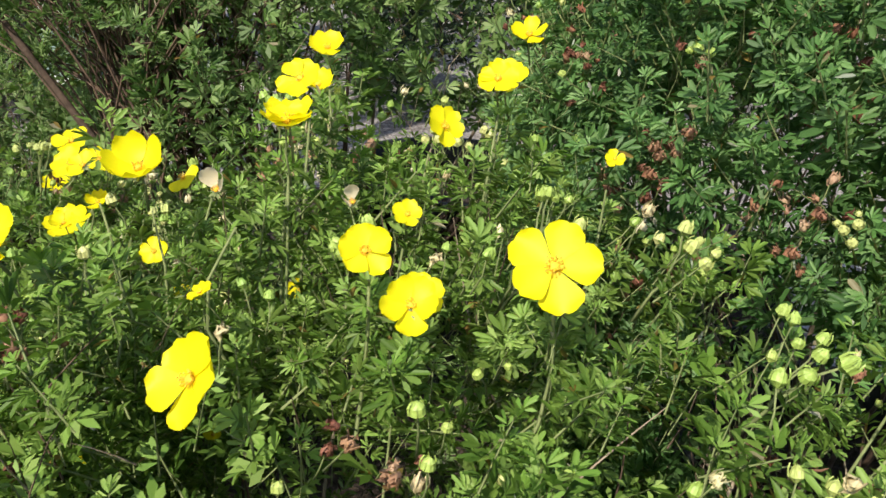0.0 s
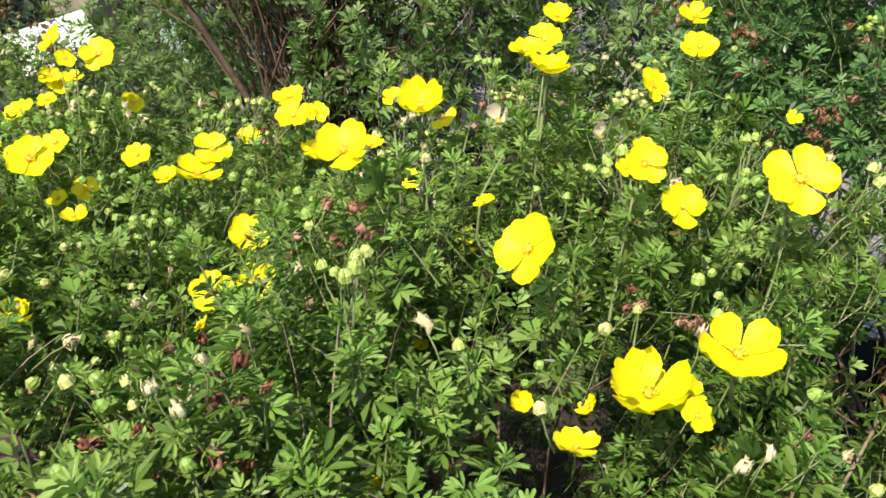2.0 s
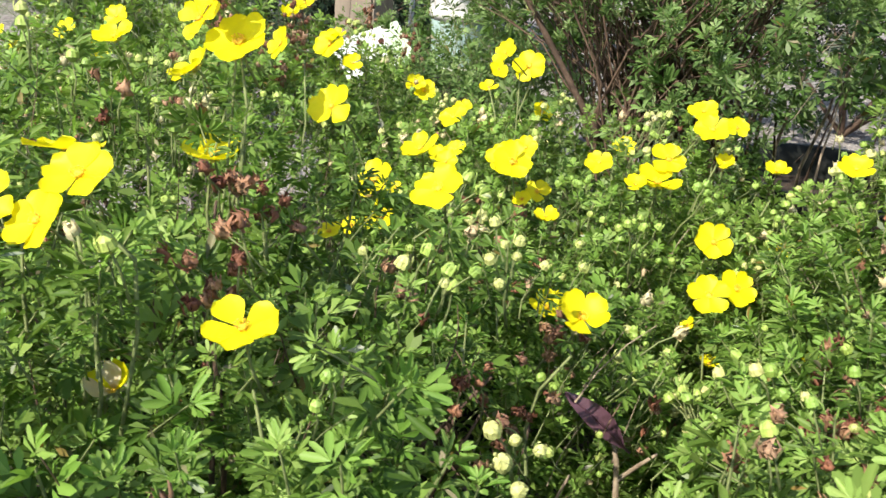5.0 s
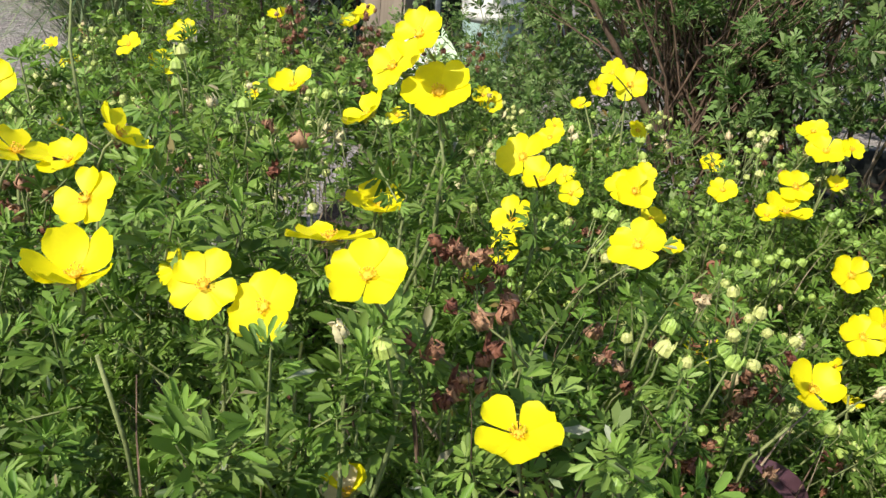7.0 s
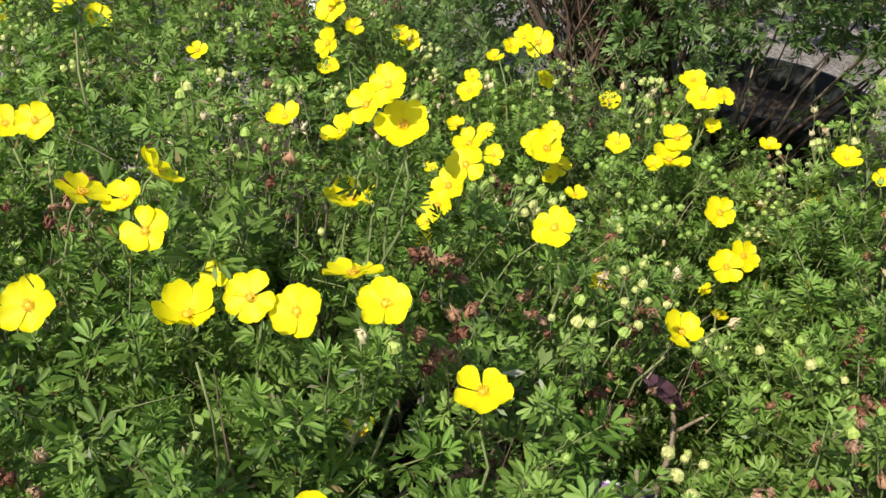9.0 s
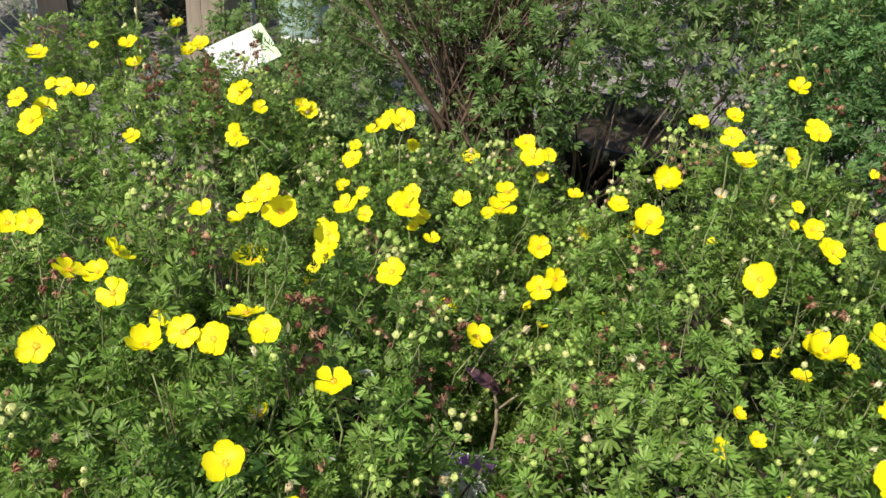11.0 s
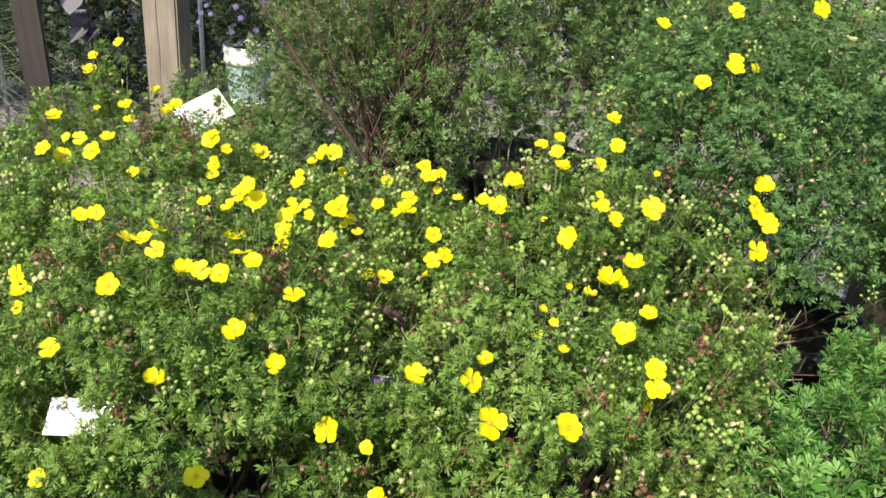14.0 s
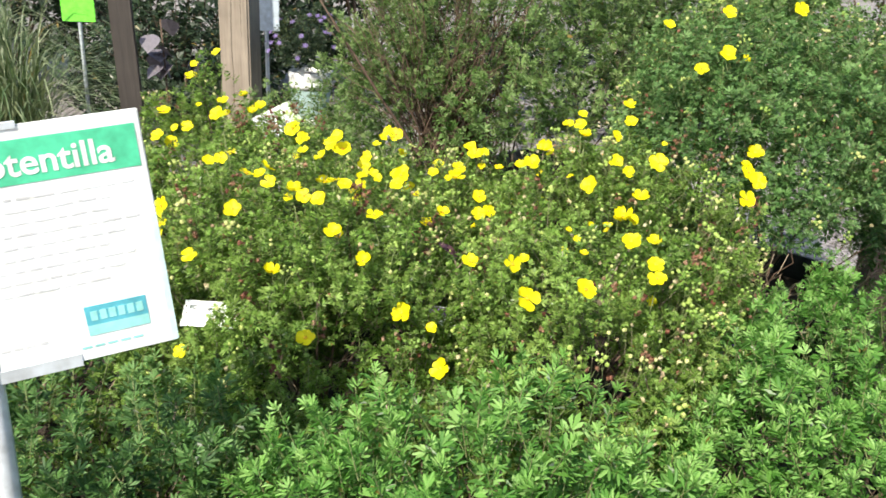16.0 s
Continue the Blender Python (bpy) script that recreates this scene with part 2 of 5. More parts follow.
def block(bm, x0, x1, y0, y1, z0, z1, bevel=0.0):
    made = bmesh.ops.create_cube(bm, size=1.0)["verts"]
    for v in made:
        v.co = Vector(((x0 + x1) / 2 + v.co.x * (x1 - x0), (y0 + y1) / 2 + v.co.y * (y1 - y0), (z0 + z1) / 2 + v.co.z * (z1 - z0)))
    if bevel:
        edges = list({e for v in made for e in v.link_edges})
        bmesh.ops.bevel(bm, geom=edges, offset=bevel, segments=2, affect="EDGES")
    return bm


def lathe(bm, profile, sides=24):
    """Turns a profile of (radius, height) round z."""
    rings = [[bm.verts.new((r * math.cos(2 * math.pi * k / sides), r * math.sin(2 * math.pi * k / sides), z)) for k in range(sides)] for r, z in profile]
    for a, b in zip(rings, rings[1:]):
        for k in range(sides):
            bm.faces.new((a[k], a[(k + 1) % sides], b[(k + 1) % sides], b[k]))
    return rings


def tube(bm, points, radii, sides=6):
    rings = []
    for i, p in enumerate(points):
        a, b = points[max(i - 1, 0)], points[min(i + 1, len(points) - 1)]
        way = (Vector(b) - Vector(a)).normalized()
        side = way.cross(Vector((0.31, 0.94, 0.12))).normalized()
        up = way.cross(side)
        rings.append([bm.verts.new(Vector(p) + radii[i] * (side * math.cos(2 * math.pi * k / sides) + up * math.sin(2 * math.pi * k / sides))) for k in range(sides)])
    for a, b in zip(rings, rings[1:]):
        for k in range(sides):
            f = bm.faces.new((a[k], a[(k + 1) % sides], b[(k + 1) % sides], b[k]))
            f.smooth = True
    bm.faces.new(rings[-1])
    return bm


class Quads:
    """A pile of quads with a material slot each."""

    def __init__(self):
        self.v, self.f, self.m, self.n = [], [], [], 0

    def add(self, verts, faces, slot=0):
        self.v.append(np.asarray(verts, float))
        self.f.append(np.asarray(faces, int) + self.n)
        self.m.append(np.full(len(faces), slot, int))
        self.n += len(verts)

    def arrays(self):
        return np.concatenate(self.v), np.concatenate(self.f), np.concatenate(self.m)


def mesh_of(name, v, f, slots, mats, smooth=False):
    me = bpy.data.meshes.new(name)
    me.vertices.add(len(v))
    me.vertices.foreach_set("co", np.ascontiguousarray(v, np.float32).ravel())
    me.loops.add(f.size)
    me.loops.foreach_set("vertex_index", f.astype(np.int32).ravel())
    me.polygons.add(len(f))
    me.polygons.foreach_set("loop_start", np.arange(0, f.size, 4, dtype=np.int32))
    me.polygons.foreach_set("material_index", slots.astype(np.int32))
    if smooth:
        me.polygons.foreach_set("use_smooth", np.ones(len(f), dtype=bool))
    me.update(calc_edges=True)
    for m in mats:
        me.materials.append(m)
    return me


def turn_to(axis, spin=0.0):
    """The turn that takes +z to axis."""
    return (Vector(axis).to_track_quat("Z", "Y").to_matrix() @ Matrix.Rotation(spin, 3, "Z")).to_4x4()


def joined(name, templates, picks, mats):
    """One mesh of many transformed templates. picks: (template's number, pose)."""
    vs, fs, ms, n = [], [], [], 0
    for k, (v, f, m) in templates.items() if isinstance(templates, dict) else enumerate(templates):
        poses = np.array([np.array(p) for i, p in picks if i == k])
        if not len(poses):
            continue
        w = np.einsum("nij,vj->nvi", poses[:, :3, :3], v) + poses[:, None, :3, 3]
        vs.append(w.reshape(-1, 3))
        fs.append((f[None] + (np.arange(len(poses)) * len(v))[:, None, None] + n).reshape(-1, 4))
        ms.append(np.tile(m, len(poses)))
        n += len(poses) * len(v)
    return mesh_of(name, np.concatenate(vs), np.concatenate(fs), np.concatenate(ms), mats)


# ---- leaves and shoots ----
def leaflet(length, width, fold, droop):
    """A blunt folded blade along +y: two halves that meet in the midrib."""
    xs, ys = width / 2, length
    v = [(0, 0, 0), (-xs * 0.86, ys * 0.46, fold * xs * 0.8), (-xs * 0.74, ys * 0.87, fold * xs * 0.8 - droop * ys * 0.7),
         (0, ys, -droop * ys), (xs * 0.74, ys * 0.87, fold * xs * 0.8 - droop * ys * 0.7), (xs * 0.86, ys * 0.46, fold * xs * 0.8)]
    return np.array(v), np.array([(0, 3, 2, 1), (0, 5, 4, 3)])


def turned(v, rx, ry, rz):
    m = np.array(Euler((rx, ry, rz)).to_matrix())
    return v @ m.T


def leaflet_plain(length, width, fold, droop):
    """The same blade for plants farther off, in one bent piece."""
    xs, ys = width / 2, length
    return np.array([(0, 0, 0), (-xs, ys * 0.68, fold * xs * 0.6), (0, ys, -droop * ys), (xs, ys * 0.68, fold * xs * 0.6)]), np.array([(0, 3, 2, 1)])


def shoot(rng, length, leaves, size, wide=0.28, blade=leaflet, steep=0.0):
    """A leafy twig along +z: hand-shaped leaves of five leaflets, crowded at the tip."""
    q = Quads()
    r0, r1 = 0.0007, 0.0004
    ring = np.array([(1, 0, 0), (-0.5, 0.87, 0), (-0.5, -0.87, 0)])
    bend = rng.uniform(-0.3, 0.3, 2) * length
    q.add(np.concatenate([ring * r0, ring * r1 + (bend[0], bend[1], length * 0.97)]), [(k, (k + 1) % 3, 3 + (k + 1) % 3, 3 + k) for k in range(3)], 1)
    for i in range(leaves):
        h = (i + 0.5) / leaves
        at = np.array((bend[0] * h, bend[1] * h, length * (0.05 + 0.95 * h ** 0.8)))
        az = i * 2.4 + rng.uniform(-0.7, 0.7)
        rise = 0.05 + steep + (0.95 - 0.5 * steep) * h ** 1.5 + rng.uniform(-0.4, 0.4)
        s = size * (1.0 - 0.42 * h ** 3) * rng.uniform(0.72, 1.2)
        stalk = rng.uniform(0.3, 0.7) * s
        tilt = rng.uniform(-0.45, 0.45)
        open_out = rng.uniform(0.8, 1.15)
        plan = [(0.0, 1.0, 1.0), (0.52, 0.96, 0.98), (-0.52, 0.96, 0.98), (1.12, 0.8, 0.72), (-1.12, 0.8, 0.72)]
        for spread, part_len, along in plan:
            if rng.random() < 0.05:
                continue
            L = s * part_len * rng.uniform(0.85, 1.1)
            v, f = (blade if along > 0.8 else leaflet_plain)(L, L * wide * rng.uniform(0.85, 1.2), rng.uniform(0.1, 0.6), rng.uniform(-0.05, 0.3))
            v = turned(v, rng.uniform(-0.15, 0.2), rng.uniform(-0.35, 0.35), spread * open_out + rng.uniform(-0.12, 0.12))
            v = v + (0, stalk * along, 0)
            v = turned(turned(v, 0, tilt, 0), rise, 0, az)
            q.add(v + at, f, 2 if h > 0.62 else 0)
    return q.arrays()


RNG = np.random.default_rng(7)
SHOOTS = [shoot(RNG, RNG.uniform(0.020, 0.036), int(RNG.integers(9, 12)), RNG.uniform(0.0092, 0.0118), 0.29) for _ in range(16)]
FAR = [shoot(RNG, RNG.uniform(0.022, 0.040), int(RNG.integers(8, 10)), RNG.uniform(0.0100, 0.0132), 0.32, leaflet_plain) for _ in range(10)]
TALL = [shoot(RNG, RNG.uniform(0.034, 0.050), int(RNG.integers(10, 12)), RNG.uniform(0.0108, 0.0132), 0.26, leaflet, 0.5) for _ in range(10)]
DEEP = [shoot(RNG, RNG.uniform(0.03, 0.052), 7, RNG.uniform(0.0118, 0.0150), 0.31, leaflet_plain) for _ in range(8)]


def surface(d, way):
    """How far a plant's uneven outside reaches along a way, as a share of its dome; it bulges up to its flowers."""
    lump = noise.noise(Vector(tuple(way * 2.3 + d["seed"]))) * 0.11 + noise.noise(Vector(tuple(way * 6.0 + d["seed"]))) * 0.08
    if not d["heads"]:
        return 1.0 + lump
    if len(d["reach"]) != len(d["heads"]):
        d["reach"] = np.array(d["heads"])
    near = np.exp(((d["reach"][:, :3] @ way) / np.linalg.norm(way) - 1.0) / 0.03)
    return ((1.0 + lump * 0.7) * 0.35 + near @ (d["reach"][:, 3] + lump * 0.3)) / (0.35 + near.sum())


def dome_point(rng, d, spread=(-0.25, 1.0), inset=0.0):
    """A place on a plant's outside and the way out of it."""
    cz = rng.uniform(*spread)
    az = rng.uniform(0, 2 * math.pi)
    c = math.sqrt(max(0.0, 1 - cz * cz))
    flat = 0.72 if cz > 0 else 1.0
    way = np.array((c ** flat * math.cos(az), c ** flat * math.sin(az), math.copysign(abs(cz) ** 0.9, cz)))
    r = np.array((d["rx"], d["ry"], d["rz"]))
    p = np.array((d["x"], d["y"], d["z"])) + way * r * (surface(d, way) - inset)
    n = way / r
    return p, n / np.linalg.norm(n)


def settle(d, p):
    """The place p, lifted to the plant's outside where it would lie under the leaves."""
    c, r = np.array((d["x"], d["y"], d["z"])), np.array((d["rx"], d["ry"], d["rz"]))
    rel = (np.asarray(p) - c) / r
    far = np.linalg.norm(rel)
    want = surface(d, rel / far) * 1.01
    return c + rel * r * (min(want / far, 1.0 + 0.05 / np.linalg.norm(rel * r)) if want > far else 1.0)


DOMES = []
# shaded hollows between and under the plants, where no leaves grow
HOLLOWS_FRONT = (
    (-0.085, 0.19, 0.67, 0.042), (-0.1, 0.12, 0.66, 0.032), (0.22, 0.18, 0.56, 0.06), (-0.6, 0.05, 0.7, 0.032),
    (-0.47, 0.05, 0.7, 0.03), (-0.46, 0.09, 0.64, 0.05), (-0.36, -0.14, 0.55, 0.06), (-0.088, -0.138, 0.573, 0.08),
    (-0.719, 0.002, 0.604, 0.046), (-0.308, 0.18, 0.54, 0.036), (-0.303, 0.143, 0.572, 0.036), (-0.455, -0.15, 0.585, 0.08),
    (0.16, 0.12, 0.52, 0.08),
)
HOLLOWS_MIDDLE = (
    (-0.06, 0.25, 0.62, 0.06), (-0.31, 0.2, 0.55, 0.035), (0.4, 0.42, 0.5, 0.11), (0.5, 0.48, 0.5, 0.11),
    (0.35, 0.36, 0.5, 0.07), (-0.33, 0.2, 0.66, 0.03), (0.12, 0.27, 0.7, 0.045), (0.22, 0.45, 0.665, 0.05),
    (0.27, 0.48, 0.6, 0.1), (0.36, 0.36, 0.6, 0.055), (0.245, 0.29, 0.46, 0.045), (0.55, 0.4, 0.57, 0.14),
    (-0.56, 0.4, 0.6, 0.09), (-0.62, 0.46, 0.52, 0.1), (-0.312, 0.218, 0.507, 0.034), (0.29, 0.42, 0.54, 0.1),
    (-0.1, 0.33, 0.56, 0.055), (-0.58, 0.33, 0.6, 0.07),
)
HOLLOWS_BACK = (
    (-0.72, 0.61, 0.62, 0.075), (-0.67, 0.55, 0.6, 0.07), (-0.75, 0.68, 0.56, 0.09), (-0.62, 0.62, 0.58, 0.07),
    (0.19, 0.58, 0.68, 0.05), (0.42, 0.5, 0.52, 0.11), (0.66, 0.5, 0.5, 0.13), (0.76, 0.72, 0.36, 0.16),
    (0.74, 0.96, 0.36, 0.18), (-0.04, 0.98, 0.52, 0.17), (0.02, 1.1, 0.5, 0.15), (-0.02, 0.92, 0.4, 0.18),
    (-0.45, 0.95, 0.66, 0.1), (-0.08, 0.85, 0.6, 0.16), (-0.2, 0.8, 0.6, 0.11), (-0.525, 0.98, 0.71, 0.1),
    (-0.48, 0.96, 0.70, 0.07),
)
HOLLOWS = HOLLOWS_FRONT + HOLLOWS_MIDDLE + HOLLOWS_BACK


def hollow(p):
    return any((p[0] - x) ** 2 + (p[1] - y) ** 2 + (p[2] - z) ** 2 < r * r for x, y, z, r in HOLLOWS)



def bare(p):
    """The twiggy patch of the tall shrub, where leaves are few."""
    return (p[0] + 0.42) ** 2 + (p[1] - 1.0) ** 2 + (p[2] - 1.0) ** 2 < 0.055


def inside(p, skip, slack):
    for d in DOMES:
        if d is not skip:
            q = (np.asarray(p) - (d["x"], d["y"], d["z"])) / (d["rx"], d["ry"], d["rz"])
            if q @ q < slack * slack:
                return True
    return False


def shrub(name, x, y, z, rx, ry, rz, leaf, seed, label, near=(-0.2, 0.1)):
    """A plant's stand: its place, middle height and reach; its leaves follow once all plants are known."""
    ob = thing(name, x, y, 0.0, label, "shrub")
    d = dict(ob=ob, x=x, y=y, z=z, rx=rx, ry=ry, rz=rz, leaf=leaf, seed=seed * 7.31, near=near, rng=np.random.default_rng(seed), extra=[], heads=[], reach=())
    DOMES.append(d)
    return d


def hides(p):
    """Whether a shoot at p would stand in front of an open flower, seen from the path."""
    for f, r in FLOWERS:
        off = p - f
        for way in ((0.0, -0.83, 0.56), (-0.25, -0.9, 0.35)):
            along = off @ np.array(way)
            if -0.012 < along < 0.095 and np.linalg.norm(off - along * np.array(way)) < r + 0.006:
                return True
    return False


def grow(d, count, size=1.0, lift=0.6, own=130, inner=0.3, low=-0.45, branches=24, kinds=None, gap=-0.28, stems=520):
    """Shoots all over a plant, the nearest as parts of their own, and its woody branches."""
    rng, ob = d["rng"], d["ob"]
    kinds = kinds or SHOOTS
    picks = []
    tries = 0
    while len(picks) < count and tries < count * 6:
        tries += 1
        deep = rng.random() < inner
        p, n = dome_point(rng, d, (low, 1.0), rng.uniform(0.1, 0.32) if deep else rng.uniform(-0.05, 0.07) if rng.random() > 0.09 else rng.uniform(-0.13, -0.05))
        if p[2] < 0.05 or inside(p, d, 0.86) or rng.random() < 0.9 * max(0.0, n[1]) ** 0.7 or (p[2] < 0.3 and rng.random() < 0.4):
            continue
        if hollow(p) or (bare(p) and rng.random() < 0.72) or (p[2] > 0.5 and hides(p)):
            continue
        if noise.noise(Vector(tuple(p * 13.0)) + Vector((d["seed"], 0, 0))) + 0.5 * noise.noise(Vector(tuple(p * 31.0))) < gap and not deep:
            continue
        axis = n * 0.75 + np.array((0, 0, lift)) + rng.normal(0, 0.36, 3)
        s = size * rng.uniform(0.8, 1.25)
        m = Matrix.Translation(p - np.array((d["x"], d["y"], 0))) @ turn_to(axis, rng.uniform(0, 6.28)) @ Matrix.Scale(s, 4) @ Matrix.Translation((0, 0, -0.03))
        picks.append((int(rng.integers(8)) + (200 if deep else 100) if deep or n[1] > 0.75 else int(rng.integers(len(kinds))), m, deep))
    for m in d["extra"]:
        if hides(np.array(m @ Vector((0, 0, 0.036))) + (d["x"], d["y"], 0)):
            continue
        picks.append((int(rng.integers(len(kinds))), m, False))
    q = Quads()
    for _ in range(stems):
        p, n = dome_point(rng, d, (-0.1, 1.0), rng.uniform(-0.045, 0.10))
        if inside(p, d, 0.86) or hides(p):
            continue
        a = np.array((rng.normal(0, 0.5), rng.normal(0, 0.5), 1.0)) + n * 0.6
        a /= np.linalg.norm(a)
        side = np.cross(a, rng.normal(0, 1, 3))
        side /= np.linalg.norm(side)
        other = np.cross(a, side)
        root, L, w = p - np.array((d["x"], d["y"], 0)) - a * 0.06, rng.uniform(0.03, 0.065), rng.uniform(0.0003, 0.0008)
        bow = rng.uniform(-0.02, 0.02)
        v = [root + w * (1 - 0.65 * u) * (side * math.cos(t) + other * math.sin(t)) + a * L * u + side * bow * u * u for u in (0, 0.35, 0.7, 1) for t in (0, 2.1, 4.2)]
        q.add(v, [(3 * j + k, 3 * j + (k + 1) % 3, 3 * j + 3 + (k + 1) % 3, 3 * j + 3 + k) for j in range(3) for k in range(3)], int(rng.choice([0, 0, 1, 2, 2])))
    o = new("stem_tangle", mesh_of("stem_tangle", *q.arrays(), [STALK, BARK_PALE, TWIG]))
    o.parent = ob
    o["kind"] = "stuff"
    kinds = {**dict(enumerate(kinds)), **{100 + k: v for k, v in enumerate(FAR)}, **{200 + k: v for k, v in enumerate(DEEP)}}
    front = sorted(range(len(picks)), key=lambda i: picks[i][2] * 10 + math.hypot(picks[i][1].translation.x + d["x"] - d["near"][0], picks[i][1].translation.y + d["y"] - d["near"][1]))
    single = set(front[:own])
    meshes = {}
    for i in sorted(single):
        k, m, _ = picks[i]
        if k not in meshes:
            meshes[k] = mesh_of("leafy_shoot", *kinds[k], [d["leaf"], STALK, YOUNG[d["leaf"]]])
        o = new("leafy_shoot", meshes[k])
        o.parent = ob
        o.matrix_basis = m
    rest = [(k, m) for i, (k, m, _) in enumerate(picks) if i not in single]
    if rest:
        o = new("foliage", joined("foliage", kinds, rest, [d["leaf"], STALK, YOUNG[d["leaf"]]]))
        o.parent = ob
        o["kind"] = "stuff"
    for i in range(branches):
        p, n = dome_point(rng, d, (-0.1, 1.0), rng.uniform(0.08, 0.24))
        tip = Vector(p) - Vector((d["x"], d["y"], 0))
        foot = Vector((rng.uniform(-0.05, 0.05), rng.uniform(-0.05, 0.05), 0.27))
        out = Vector((tip.x * 0.55, tip.y * 0.55, foot.z + (tip.z - foot.z) * 0.42)) + Vector(rng.normal(0, 0.02, 3))
        pts, rad = [], []
        for k in range(8):
            u = k / 7
            w = foot * (1 - u) ** 2 + out * 2 * u * (1 - u) + tip * u * u
            pts.append(w + Vector(rng.normal(0, 0.007, 3)))
            rad.append(0.004 * (1 - u) ** 1.3 + 0.0009)
        part("branch", tube(bmesh.new(), pts, rad, 5), BARK if rng.random() < 0.75 else BARK_PALE, ob)


# ---- flowers, buds and seed heads ----
def petal_mesh(rng, length, width, cup, notch):
    n, rows = 6, 6
    v, f = [], []
    wave = rng.uniform(0, 6.28)
    for j in range(rows + 1):
        u = j / rows
        half = width / 2 * (0.12 + 0.88 * math.sin(min(1.0, u * 1.3) * math.pi / 2) ** 1.25) * math.sqrt(max(0.12, 1 - max(0.0, (u - 0.6) / 0.46) ** 2))
        for i in range(n + 1):
            s = i / n * 2 - 1
            back = length * (0.06 * s * s * u ** 2 + notch * math.exp(-(s / 0.3) ** 2) * u ** 6)
            y = length * (0.06 + 0.94 * u) - back * (u > 0.5)
            z = cup * length * (u * u * 0.55 - 0.1 * u) + 0.13 * length * s * s * u + 0.03 * length * math.sin(3.1 * s + wave) * u * u
            v.append((s * half, y, z))
    for j in range(rows):
        for i in range(n):
            a = j * (n + 1) + i
            f.append((a, a + 1, a + n + 2, a + n + 1))
    return mesh_of("petal", np.array(v), np.array(f), np.zeros(len(f), int), [PETAL], True)


PR = np.random.default_rng(3)
PETALS = {cup: [petal_mesh(PR, 0.0185, 0.0185 * PR.uniform(0.86, 0.98), cup + PR.uniform(-0.08, 0.08), PR.uniform(0.0, 0.09)) for _ in range(4)] for cup in (0.15, 0.55, 1.0)}


def stamen_mesh(rng):
    bm = bmesh.new()
    bmesh.ops.create_icosphere(bm, subdivisions=2, radius=0.0026)
    for v in bm.verts:
        v.co.z = v.co.z * 0.7 + 0.0012
    for k in range(17):
        a, r = k * 2.399, rng.uniform(0.0025, 0.0048)
        foot = Vector((math.cos(a) * 0.0018, math.sin(a) * 0.0018, 0.001))
        tip = Vector((math.cos(a) * r, math.sin(a) * r, rng.uniform(0.003, 0.0055)))
        tube(bm, [foot, tip], [0.0002, 0.0002], 3)
        bmesh.ops.create_icosphere(bm, subdivisions=1, radius=0.0006, matrix=Matrix.Translation(tip))
    me = bpy.data.meshes.new("flower_centre")
    bm.to_mesh(me)
    bm.free()
    me.materials.append(STAMEN)
    return me


STAMENS = [stamen_mesh(PR) for _ in range(2)]


def calyx_mesh(stem):
    """Green sepals and a short receptacle, on a stalk that runs down."""
    bm = bmesh.new()
    lathe(bm, [(0.0008, -0.004), (0.0028, -0.0025), (0.0034, -0.0008), (0.001, 0.0002)], 8)
    for k in range(10):
        a = k * math.pi / 5
        L, w = (0.009, 0.0034) if k % 2 else (0.0072, 0.0022)
        side, out = Vector((-math.sin(a), math.cos(a), 0)), Vector((math.cos(a), math.sin(a), 0))
        p = [out * 0.002, out * L * 0.55 + side * w / 2, out * L, out * L * 0.55 - side * w / 2]
        bm.faces.new([bm.verts.new(q - Vector((0, 0, 0.0014))) for q in p])
    tube(bm, [(0, 0, -0.003), (0.001, 0.001, -stem * 0.5), (-0.002, 0.003, -stem)], [0.0008, 0.0008, 0.0009], 5)
    me = bpy.data.meshes.new("flower")
    bm.to_mesh(me)
    bm.free()
    me.materials.append(STALK)
    return me


CALYX = [calyx_mesh(s) for s in (0.02, 0.03, 0.045)]
FR = np.random.default_rng(11)
FLOWERS = []


